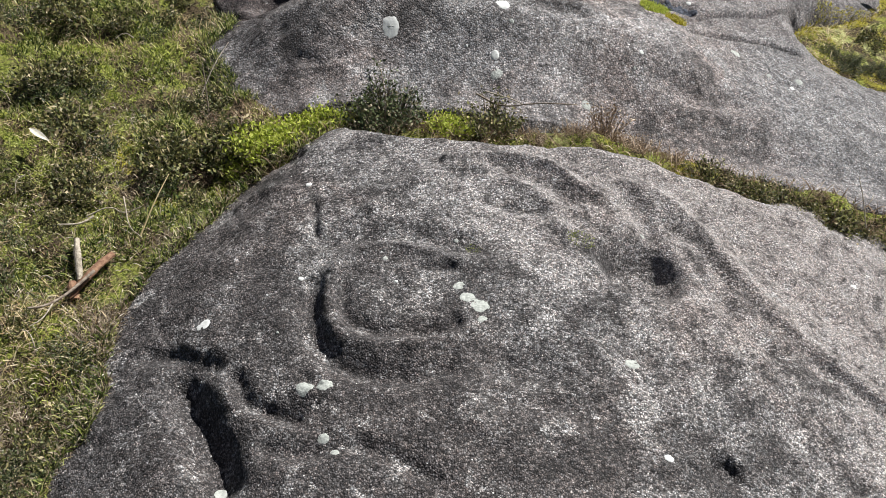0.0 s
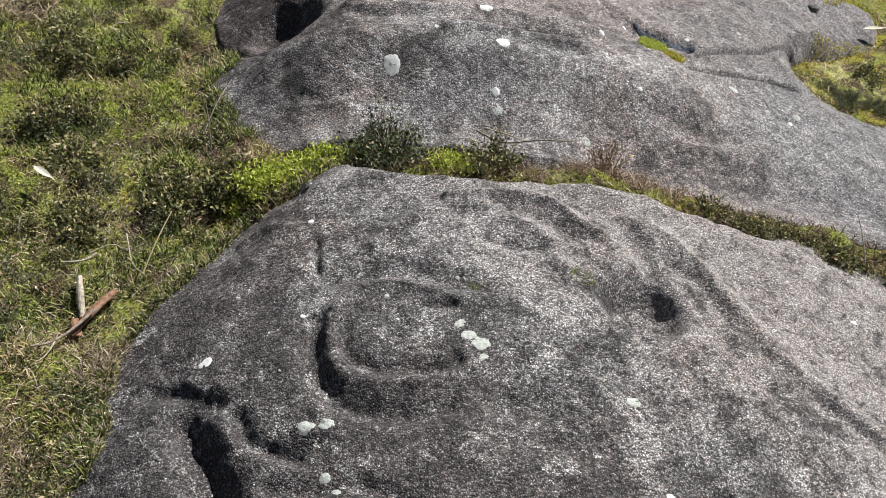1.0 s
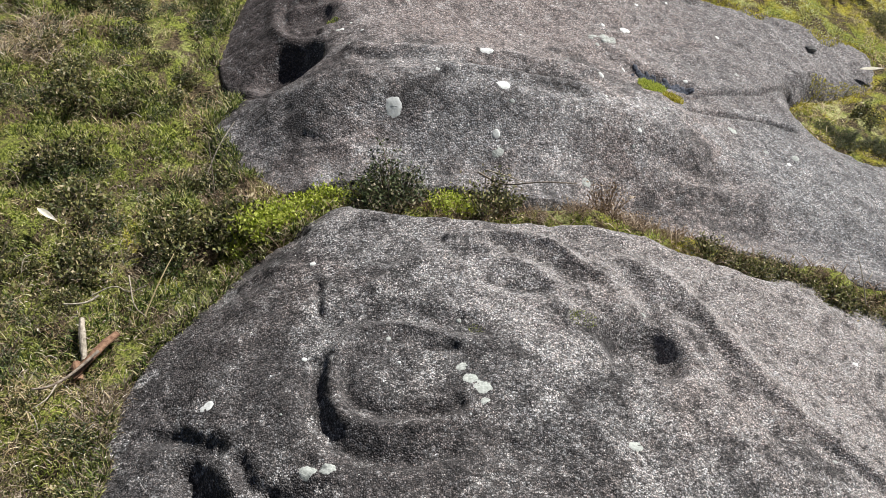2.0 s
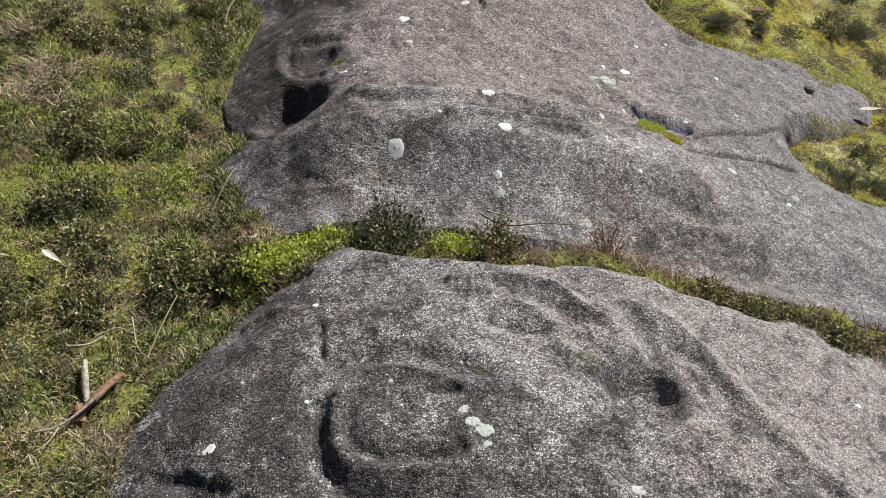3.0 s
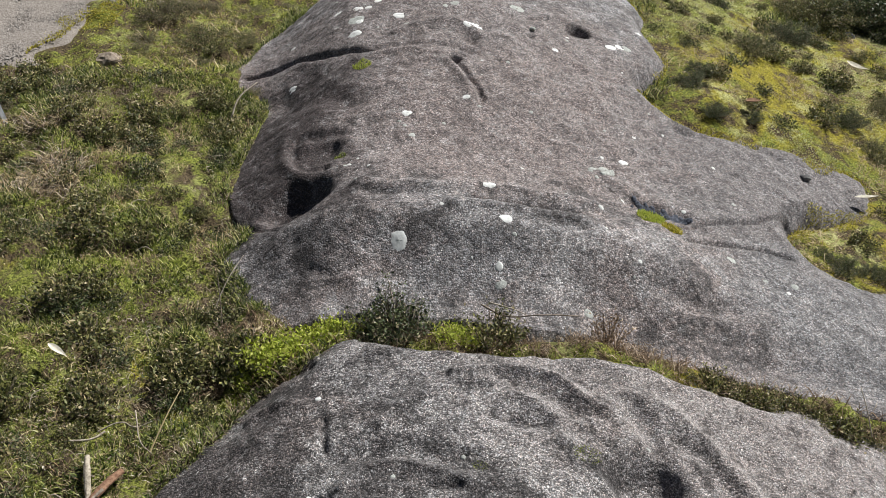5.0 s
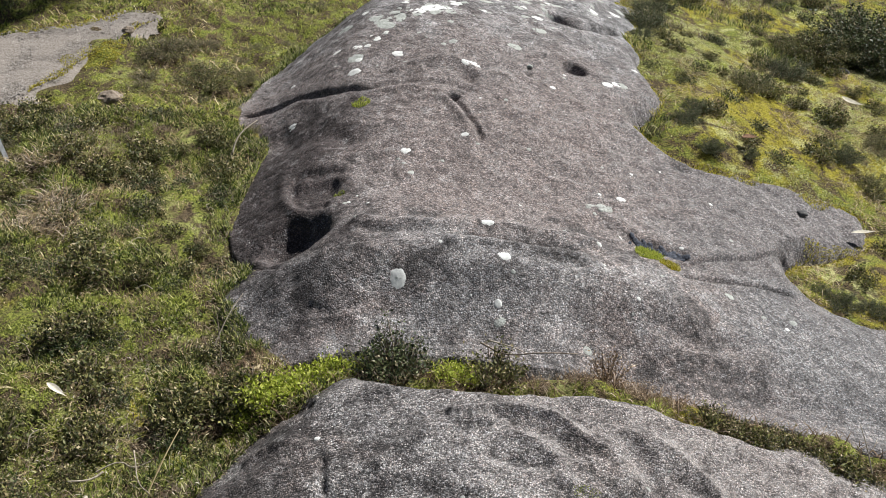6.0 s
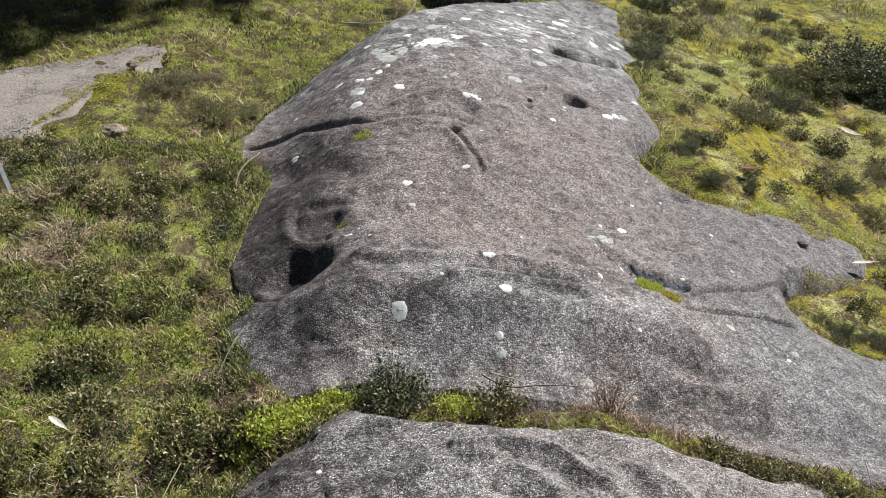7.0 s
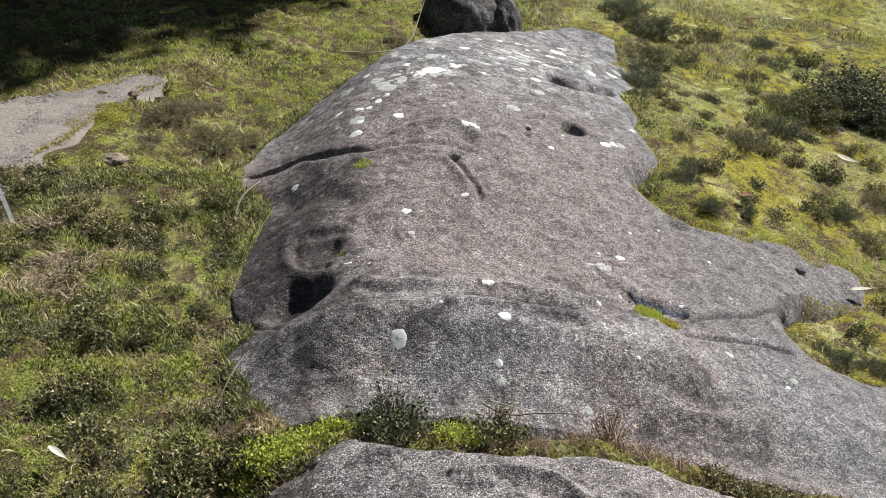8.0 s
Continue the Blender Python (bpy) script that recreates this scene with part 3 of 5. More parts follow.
DOME_CUTS = [
    ([(-0.159, 3.053), (-0.038, 3.124), (0.065, 3.139), (0.134, 3.065)], 0.0165, -0.0098),
    ([(-0.127, 3.0), (-0.028, 3.071), (0.053, 3.083), (0.102, 3.024)], 0.0142, 0.0070),
    ([(0.132, 3.007), (0.165, 3.075), (0.217, 3.092), (0.257, 3.069), (0.212, 3.002)], 0.0122, -0.0070),
    ([(-0.235, 2.959), (-0.117, 2.981), (0.022, 2.989), (0.101, 2.963)], 0.012, 0.0084),
    ([(0.472, 3.758), (0.527, 3.706), (0.63, 3.742), (0.761, 3.851)], 0.0298, 0.0672),
    ([(0.589, 3.991), (0.76, 4.245), (0.931, 4.398)], 0.0388, -0.0252),
    ([(0.037, 2.921), (0.056, 2.911)], 0.0098, 0.0196),
    ([(0.323, 3.258), (0.392, 3.306)], 0.0087, 0.0112),
]
SLAB_CUTS = [
    ([(0.564, 2.303), (0.621, 2.285), (0.717, 2.284)], 0.0243, 0.022),
    ([(0.713, 2.231), (0.819, 2.305), (0.961, 2.358), (1.106, 2.461)], 0.0082, 0.016),
    ([(0.695, 2.155), (0.863, 2.205), (0.956, 2.222), (1.037, 2.224)], 0.0079, 0.014),
    ([(1.155, 2.548), (1.298, 2.663), (1.42, 2.711)], 0.0375, -0.006),
    ([(0.612, 1.924), (0.672, 1.918), (0.782, 1.919)], 0.0316, 0.009),
    ([(0.799, 2.787), (0.847, 2.776), (0.894, 2.799)], 0.0142, 0.014),
    ([(0.295, 2.261), (0.389, 2.342), (0.485, 2.405), (0.549, 2.365)], 0.0378, -0.014),
]
MAIN_CUTS = SHOULDER_CUTS + CROWN_CUTS + DOME_CUTS + SLAB_CUTS
MAIN_CUPS = [(-0.41, 2.235, 0.092, 0.084, 0.88), (-0.375, 2.445, 0.070, 0.040, 0.95), (0.504, 3.268, 0.0439, 0.05, 0.8), (0.317, 3.127, 0.0147, 0.01), (-0.164, 1.845, 0.089, -0.004)]


def carved(z, x, y, cuts, cups):
    z = z.copy()
    for line, w, depth in cuts:
        pts = rounded(line)
        lo, hi = np.min(pts, axis=0) - 3 * w, np.max(pts, axis=0) + 3 * w
        m = (x > lo[0]) & (x < hi[0]) & (y > lo[1]) & (y < hi[1])
        d = line_distance(x[m], y[m], pts) + 0.10 * w * fractal(x[m], y[m], 0.08, 2, 3)
        z[m] -= (1.25 if depth > 0 else 1.4) * depth * np.exp(-(d / (1.12 * w)) ** 2)
    for cx, cy, r, depth, *squash in cups:
        d2 = ((x - cx) ** 2 + ((y - cy) / (squash[0] if squash else 1.0)) ** 2) / (r * r)
        z -= depth * np.exp(-d2 ** 2.0)
    return z


def grain(x, y, seed):
    """Crystals that stand out of the weathered face."""
    warp = 0.004 * lattice(x, y, 0.013, seed + 7)
    return 0.0011 * lattice(x + warp, y - warp, 0.0066, seed) + 0.0012 * fractal(y + warp, x, 0.017, 2, seed + 3)


def weathered(x, y, seed):
    return 0.0052 * fractal(x, y, 0.30, 3, seed) + 0.0040 * fractal(x, y, 0.055, 3, seed + 20) + grain(x, y, seed + 40)


def near_surface(x, y):
    return carved(near_form(x, y), x, y, NEAR_CUTS, NEAR_CUPS) + weathered(x, y, 11)


def main_surface(x, y):
    return carved(main_form(x, y), x, y, MAIN_CUTS, MAIN_CUPS) + weathered(x, y, 31)


def soil_z(x, y):
    """The soil with its hummocks; it dips under the rocks."""
    lumps = 0.030 * fractal(x, y, 0.28, 3, 51) + 0.014 * fractal(x, y, 0.085, 2, 61)
    return ground_z(x, y) + lumps * (1 - 0.55 * step01(x, 0.4, 0.8)) * np.exp(-((y - 3) / 40) ** 2)


def rock_depth(x, y):
    return np.maximum(depth_in(x, y, NEAR_EDGE), depth_in(x, y, MAIN_EDGE))


def spaced(lo, hi, fine_lo, fine_hi, step, coarse):
    """Fine steps over the stretch that is seen, coarse ones round it."""
    return np.concatenate([np.arange(lo, fine_lo, coarse), np.arange(fine_lo, fine_hi, step), np.arange(fine_hi, hi, coarse)])


def height_field(name, surface, xs, ys, floor_gap, material):
    x, y = np.meshgrid(xs, ys)
    x, y = x.ravel(), y.ravel()
    z = surface(x, y)
    keep = z > ground_z(x, y) - floor_gap
    tris = grid_tris(len(ys), len(xs), keep)
    verts, tris = tight(np.stack([x, y, z], 1), tris)
    return link_mesh(name, verts, tris, material, smooth=True)


# ---------- ground and rocks ----------
def spread(lo, hi, step):
    """Even steps over the near stretch, then wider and wider to the horizon."""
    far = 0.05 * 1.35 ** np.arange(38)
    far = np.cumsum(far[far < 700])
    return np.concatenate([lo - far[::-1], np.arange(lo, hi, step), hi + far])


gx, gy = spread(-2.4, 2.9, 0.016), spread(0.0, 6.6, 0.016)
mx, my = np.meshgrid(gx, gy)
mx, my = mx.ravel(), my.ravel()
mz = soil_z(mx, my)
sel = (mx > -1) & (mx < 2.4) & (my > -0.2) & (my < 5.6)
rd = np.full(mx.shape, -1.0)
rd[sel] = rock_depth(mx[sel], my[sel])
mz = mz - 0.16 * step01(rd, 0.01, 0.12)
far_flat = step01(np.hypot(mx, my - 3), 25, 200)
mz = mz * (1 - far_flat) + 0.1 * far_flat
ground = link_mesh("ground", np.stack([mx, my, mz], 1), grid_tris(len(gy), len(gx)), SOIL, smooth=True)
tagged(ground, "mossy heath soil with dry plant litter", "ground", kind="structure")

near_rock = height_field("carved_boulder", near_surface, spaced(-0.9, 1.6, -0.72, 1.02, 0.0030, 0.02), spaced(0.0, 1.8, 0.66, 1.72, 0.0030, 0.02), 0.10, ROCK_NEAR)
tagged(near_rock, "grey granite boulder with carved rings and cup marks", "rock")
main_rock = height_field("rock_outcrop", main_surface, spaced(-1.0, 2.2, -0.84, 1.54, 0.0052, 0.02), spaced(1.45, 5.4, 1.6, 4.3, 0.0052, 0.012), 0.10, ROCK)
tagged(main_rock, "long grey granite outcrop with hollows and pale lichen", "rock")

# ---------- gravel path ----------
PATH_EDGE = [(-1.80, 3.45), (-1.65, 3.72), (-1.46, 3.90), (-1.25, 4.04), (-1.18, 3.97), (-1.29, 3.74), (-1.40, 3.60),
             (-1.47, 3.40), (-1.49, 3.15), (-1.57, 2.99), (-1.75, 2.75), (-2.6, 2.4), (-3.5, 2.3), (-3.5, 3.0), (-2.4, 3.15)]
PATH_LINE = rounded(PATH_EDGE, True, 2)


def path_depth(x, y):
    return depth_in(x, y, PATH_LINE) + 0.05 * fractal(x, y, 0.22, 3, 71)


def walking_path():
    xs, ys = np.arange(-3.6, -1.0, 0.022), np.arange(2.2, 4.1, 0.022)
    x, y = np.meshgrid(xs, ys)
    x, y = x.ravel(), y.ravel()
    d = path_depth(x, y)
    z = ground_z(x, y) + 0.050 * step01(d, -0.08, 0.03) - 0.02 + 0.004 * fractal(x, y, 0.07, 2, 75)
    verts, tris = tight(np.stack([x, y, z], 1), grid_tris(len(ys), len(xs), d > -0.05))
    return tagged(link_mesh("path", verts, tris, GRAVEL, smooth=True), "worn grey gravel footpath through the grass", "path", kind="structure")


def pebbles(name, rng, x, y, z, size, material):
    """Many small, uneven stones in one mesh."""
    corners = np.array([(1, 0, 0), (0, 1, 0), (-1, 0, 0), (0, -1, 0), (0, 0, 1), (0, 0, -1)], float)
    faces = np.array([(0, 1, 4), (1, 2, 4), (2, 3, 4), (3, 0, 4), (1, 0, 5), (2, 1, 5), (3, 2, 5), (0, 3, 5)])
    n = len(x)
    form = corners[None] * rng.uniform(0.6, 1.3, (n, 6, 1)) * size[:, None, None]
    form[:, :, 2] *= 0.35
    a = rng.uniform(0, 6.28, n)
    rot = np.stack([np.stack([np.cos(a), -np.sin(a), 0 * a], 1), np.stack([np.sin(a), np.cos(a), 0 * a], 1), np.stack([0 * a, 0 * a, 1 + 0 * a], 1)], 1)
    form = np.einsum("nij,nkj->nki", rot, form) + np.stack([x, y, z], 1)[:, None, :]
    return link_mesh(name, form.reshape(-1, 3), (faces[None] + 6 * np.arange(n)[:, None, None]).reshape(-1, 3), material)


walking_path()
rng = np.random.default_rng(5)
px, py = rng.uniform(-2.4, -1.15, 40000), rng.uniform(2.5, 4.1, 40000)
ok = path_depth(px, py) > -0.01
px, py = px[ok], py[ok]
gravel = pebbles("gravel", rng, px, py, ground_z(px, py) + 0.0305, rng.uniform(0.0015, 0.004, len(px)) * rng.choice([1, 1, 1, 1.8], len(px)), STONES)
tagged(gravel, "loose grey and buff gravel on the footpath", "gravel", kind="stuff")


# ---------- grass, moss and litter ----------
def free_spots(rng, n, box, clear=0.0):
    """Places on open soil, off the rocks and the path."""
    x, y = rng.uniform(box[0], box[1], n), rng.uniform(box[2], box[3], n)
    ok = (rock_depth(x, y) < clear) & (path_depth(x, y) < -0.01)
    return x[ok], y[ok]


def turf(name, label, category, rng, n, box, patch, cover, length, width, lean, material, clear=0.004):
    """Blades that grow in patches of that size; cover: the share of soil that they take."""
    x, y = free_spots(rng, n, box, clear)
    grow = fractal(x, y, patch, 3, int(patch * 1000)) * 0.5 + 0.5
    ok = rng.uniform(0, 1, len(x)) < step01(grow, 1.0 - cover, 1.18 - cover)
    x, y, grow = x[ok], y[ok], grow[ok]
    k = len(x)
    size = rng.uniform(length[0], length[1], k) * (0.7 + 0.5 * grow)
    v, t = blades(rng, x, y, soil_z(x, y) - 0.004, size, rng.uniform(width[0], width[1], k), rng.uniform(lean[0], lean[1], k))
    return tagged(link_mesh(name, v, t, material), label, category, kind="stuff")


LEFT, LEFT_FAR, RIGHT, RIGHT_FAR = (-1.75, -0.2, 0.45, 3.1), (-3.0, 0.6, 3.0, 7.0), (0.7, 2.3, 1.9, 4.4), (0.5, 3.4, 4.2, 7.2)
rng = np.random.default_rng(11)
turf("grass", "short green and straw-coloured grass beside the rock", "grass", rng, 150000, LEFT, 0.13, 0.50, (0.010, 0.034), (0.0018, 0.0040), (0.4, 0.97), GRASS)
turf("dry_grass", "matted dry straw and stalks in the grass", "dry grass", rng, 52000, LEFT, 0.11, 0.46, (0.012, 0.045), (0.0011, 0.0026), (0.75, 0.98), STRAW)
turf("litter", "fine brown plant litter among the grass", "litter", rng, 80000, LEFT, 0.16, 0.56, (0.008, 0.028), (0.0014, 0.003), (0.6, 0.97), LITTER)
turf("moss", "soft yellow-green moss between the grass", "moss", rng, 150000, LEFT, 0.31, 0.56, (0.006, 0.014), (0.0022, 0.0045), (0.55, 0.97), MOSS)
turf("grass", "fresh yellow-green grass in patches beside the rock", "grass", rng, 90000, LEFT, 0.21, 0.36, (0.008, 0.024), (0.0018, 0.0040), (0.4, 0.97), FRESH)
turf("grass", "fresh yellow-green grass in patches on the far heath", "grass", rng, 60000, LEFT_FAR, 0.37, 0.38, (0.010, 0.024), (0.003, 0.0055), (0.3, 0.95), FRESH)
turf("grass", "rough grass on the far heath", "grass", rng, 80000, LEFT_FAR, 0.33, 0.38, (0.012, 0.032), (0.003, 0.006), (0.3, 0.95), GRASS)
turf("dry_grass", "dry straw on the far heath", "dry grass", rng, 34000, LEFT_FAR, 0.29, 0.40, (0.02, 0.05), (0.002, 0.0045), (0.7, 0.97), STRAW)
turf("moss", "yellow-green moss cushions on the far heath", "moss", rng, 150000, LEFT_FAR, 0.41, 0.7, (0.008, 0.018), (0.003, 0.0065), (0.55, 0.97), MOSS_HEATH)
turf("moss", "golden green moss mat beside the outcrop", "moss", rng, 130000, RIGHT, 0.37, 0.70, (0.004, 0.010), (0.003, 0.006), (0.55, 0.97), MOSS_GOLD, 0.012)
turf("moss", "pale lemon-coloured moss patches on the golden mat", "moss", rng, 110000, RIGHT, 0.46, 0.46, (0.006, 0.013), (0.003, 0.0065), (0.55, 0.97), PALE_MOSS, 0.0)
turf("moss", "pale moss patches on the far heath", "moss", rng, 130000, RIGHT_FAR, 0.39, 0.52, (0.010, 0.020), (0.003, 0.006), (0.55, 0.97), PALE_MOSS, 0.0)
turf("grass", "green grass in the moss", "grass", rng, 50000, RIGHT, 0.24, 0.26, (0.018, 0.050), (0.002, 0.0042), (0.3, 0.95), GRASS, 0.0)
turf("dry_grass", "pale dry litter lying on the moss", "dry grass", rng, 30000, RIGHT, 0.18, 0.38, (0.015, 0.045), (0.0014, 0.003), (0.85, 0.98), STRAW, 0.0)
turf("moss", "yellow-green moss on the far heath beside the outcrop", "moss", rng, 140000, RIGHT_FAR, 0.43, 0.65, (0.006, 0.014), (0.003, 0.006), (0.55, 0.97), MOSS_HEATH)
turf("grass", "rough grass on the heath behind the outcrop", "grass", rng, 40000, RIGHT_FAR, 0.27, 0.28, (0.022, 0.055), (0.002, 0.004), (0.3, 0.95), GRASS)
turf("litter", "brown and grey litter on the heath behind the outcrop", "litter", rng, 50000, RIGHT_FAR, 0.47, 0.45, (0.015, 0.05), (0.002, 0.004), (0.6, 0.97), LITTER)

turf("litter", "loose brown litter and stalks along the carved boulder", "litter", rng, 16000, (-0.98, -0.6, 0.5, 1.2), 0.23, 0.62, (0.012, 0.045), (0.0014, 0.003), (0.6, 0.97), LITTER)
turf("dry_grass", "pale dry stalks along the carved boulder", "dry grass", rng, 2500, (-0.98, -0.6, 0.5, 1.2), 0.19, 0.55, (0.015, 0.055), (0.0011, 0.0024), (0.6, 0.97), STRAW)
turf("dry_grass", "loose mat of brown dry stalks in the grass", "dry grass", rng, 5000, (-1.6, -1.1, 2.3, 2.7), 0.25, 0.45, (0.02, 0.07), (0.0015, 0.0035), (0.8, 0.985), LITTER)
turf("dry_grass", "few pale dry stalks in the grass", "dry grass", rng, 2600, (-1.7, -1.1, 2.3, 2.7), 0.25, 0.45, (0.03, 0.08), (0.0016, 0.003), (0.8, 0.985), STRAW)


def fringe(name, label, category, rng, n, box, reach, length, width, lean, material, edge=MAIN_EDGE, surface=main_surface):
    """Plants that creep over the rim of a rock, here far and there not at all."""
    x, y = rng.uniform(box[0], box[1], n), rng.uniform(box[2], box[3], n)
    d = depth_in(x, y, edge)
    ok = (d > -0.02) & (d < reach * (0.25 + fractal(x, y, 0.16, 3, 83)))
    x, y, d = x[ok], y[ok], d[ok]
    z = np.maximum(soil_z(x, y), surface(x, y)) - 0.003
    k = len(x)
    v, t = blades(rng, x, y, z, rng.uniform(length[0], length[1], k), rng.uniform(width[0], width[1], k), rng.uniform(lean[0], lean[1], k))
    return tagged(link_mesh(name, v, t, material), label, category, kind="stuff")


rng = np.random.default_rng(17)
fringe("moss", "golden moss creeping over the outcrop's rim", "moss", rng, 150000, (0.65, 1.6, 2.2, 4.6), 0.055, (0.005, 0.014), (0.002, 0.004), (0.2, 0.9), MOSS_GOLD)
fringe("dry_grass", "dark dry litter along the outcrop's rim", "dry grass", rng, 40000, (0.65, 1.6, 2.2, 4.6), 0.03, (0.01, 0.03), (0.0015, 0.003), (0.7, 0.97), LITTER)
fringe("grass", "short grass creeping over the outcrop's foot", "grass", rng, 120000, (-0.85, -0.2, 1.85, 4.4), 0.05, (0.012, 0.036), (0.0016, 0.0034), (0.3, 0.95), GRASS)
fringe("dry_grass", "brown litter along the outcrop's foot", "dry grass", rng, 50000, (-0.85, -0.2, 1.85, 4.4), 0.03, (0.01, 0.035), (0.0014, 0.003), (0.6, 0.97), LITTER)

fringe("litter", "brown litter along the carved boulder's foot", "litter", rng, 40000, (-0.8, -0.3, 0.6, 1.7), 0.035, (0.01, 0.035), (0.0016, 0.0034), (0.5, 0.97), LITTER, NEAR_EDGE, near_surface)
fringe("grass", "short grass leaning on the carved boulder's foot", "grass", rng, 40000, (-0.8, -0.3, 0.6, 1.7), 0.035, (0.012, 0.04), (0.0018, 0.0038), (0.3, 0.95), GRASS, NEAR_EDGE, near_surface)

# moss that creeps onto the gravel from both sides
x, y = rng.uniform(-2.4, -1.1, 90000), rng.uniform(2.5, 4.0, 90000)
d = path_depth(x, y)
ok = (d > -0.02) & (d < 0.045 * (0.1 + fractal(x, y, 0.15, 3, 91)))
x, y = x[ok], y[ok]
v, t = blades(rng, x, y, ground_z(x, y) + 0.026, rng.uniform(0.005, 0.012, len(x)), rng.uniform(0.002, 0.005, len(x)), rng.uniform(0.2, 0.9, len(x)))
tagged(link_mesh("moss", v, t, MOSS_GOLD), "yellow moss creeping onto the edge of the gravel", "moss", kind="stuff")
turf("moss", "flat golden moss patch beside the footpath", "moss", rng, 6000, (-1.45, -1.28, 3.42, 3.62), 0.3, 0.9, (0.005, 0.012), (0.004, 0.008), (0.55, 0.97), MOSS_GOLD)


# ---------- heather and small plants ----------
def soil_at(x, y):
    return float(soil_z(np.array([float(x)]), np.array([float(y)]))[0])


rng = np.random.default_rng(23)
kinds = [shrub("heather", "low dark green heather bush growing in the moss", rng, 120, 0.15, 0.19, 0.009, 84, HEATHER, group="heather bushes"),
         shrub("heather", "low olive green heather bush growing in the moss", rng, 110, 0.13, 0.20, 0.009, 80, OLIVE, group="heather bushes"),
         shrub("heather", "low dark green heather bush growing in the moss", rng, 95, 0.13, 0.15, 0.0085, 80, HEATHER, group="heather bushes")]
brown = [shrub("heather", "low brownish olive heather bush on the heath", rng, 110, 0.13, 0.19, 0.009, 70, BROWNISH, group="heather bushes"),
         shrub("heather", "low brownish olive heather bush on the heath", rng, 100, 0.12, 0.20, 0.009, 70, OLIVE, group="heather bushes")]
tufts = [shrub("heather_tuft", "small olive heather tuft in the short grass", rng, 40, 0.06, 0.085, 0.013, 22, OLIVE, group="heather tufts"),
         shrub("heather_tuft", "small olive heather tuft in the short grass", rng, 40, 0.05, 0.10, 0.012, 22, HEATHER, group="heather tufts"),
         shrub("dry_tuft", "small dry brown heather tuft in the short grass", rng, 26, 0.06, 0.075, 0.008, 20, RUSTY, group="dry tufts")]


def plant(models, spots, low, high, flat=1.0):
    """Sets the models out over the spots; each model itself takes the first of them."""
    for k, (x, y, s) in enumerate(spots):
        m = models[k % len(models)]
        where = turned(x, y, soil_at(x, y) - 0.01, rng.uniform(0, 6.28), s * rng.uniform(low, high), flat)
        if k < len(models) and not m.get("set_out"):
            m.matrix_basis = where
            m["set_out"] = 1
        else:
            copy_thing(m, where)


RIGHT_BUSHES = [(2.02, 4.38, 1.5), (1.84, 4.33, 1.1), (2.15, 4.25, 1.2), (2.2, 4.5, 1.3), (1.70, 4.36, 0.6), (1.03, 4.5, 0.65), (0.96, 4.2, 0.5), (1.10, 4.75, 0.75), (0.90, 3.95, 0.4),
                (1.235, 5.2, 0.7), (1.55, 5.35, 0.6), (0.98, 3.25, 0.45), (0.93, 3.14, 0.28), (1.29, 3.65, 0.65), (1.38, 3.75, 0.5), (0.97, 2.96, 0.25), (0.79, 3.06, 0.22), (1.12, 3.0, 0.35),
                (1.562, 3.207, 0.45), (1.62, 3.02, 0.5), (1.34, 2.28, 0.30), (1.25, 2.30, 0.26), (1.43, 2.26, 0.34), (1.20, 2.36, 0.2), (1.13, 5.5, 0.7), (1.78, 3.35, 0.5), (1.9, 5.3, 0.55), (1.6, 4.0, 0.5)]
LEFT_BUSHES = [(-1.11, 3.57, 0.8), (-0.91, 3.38, 0.75), (-1.14, 3.36, 0.7), (-0.82, 3.50, 0.7), (-1.07, 3.72, 0.7), (-0.79, 3.78, 0.6), (-1.55, 4.15, 0.9), (-1.19, 3.49, 0.5), (-0.997, 3.77, 0.7), (-1.10, 3.7, 0.6), (-1.146, 3.25, 0.6), (-0.925, 3.215, 0.6), (-1.284, 2.95, 0.55), (-0.80, 3.47, 0.7), (-0.68, 3.85, 0.7),
               (-0.39, 4.5, 0.8), (-0.25, 4.75, 0.9), (-0.73, 2.93, 0.4), (-0.68, 3.02, 0.4), (-0.6, 4.3, 0.7), (-1.479, 2.85, 0.5), (-1.32, 2.58, 0.5),
               (-1.75, 4.25, 1.1), (-1.99, 4.34, 1.2), (-1.6, 4.5, 1.0), (-1.0, 3.5, 0.5), (-0.85, 3.65, 0.6), (-2.2, 4.6, 1.2)]
plant(kinds, RIGHT_BUSHES, 0.85, 1.1, 0.9)
plant(brown, [(x, y, s) for x, y, s in LEFT_BUSHES], 0.8, 1.0, 0.75)
sx, sy = free_spots(rng, 330, (-1.6, -0.45, 0.7, 3.1), -0.04)
tx, ty = free_spots(rng, 230, (0.85, 2.3, 2.2, 5.4), -0.05)
plant(tufts, [(float(a), float(b), float(s)) for a, b, s in zip(np.r_[sx, tx], np.r_[sy, ty], rng.uniform(0.45, 1.0, len(sx) + len(tx)))], 0.8, 1.2)

plant(tufts, [(-0.72, 0.85, 0.9), (-0.75, 0.78, 1.0), (-0.68, 0.80, 0.7), (-0.71, 0.93, 0.7), (-0.69, 1.0, 0.5), (-0.60, 1.52, 0.7), (-0.62, 1.66, 0.9)], 0.9, 1.1)
plant(kinds, [(-0.73, 0.80, 0.36), (-0.74, 0.72, 0.42)], 0.9, 1.1)

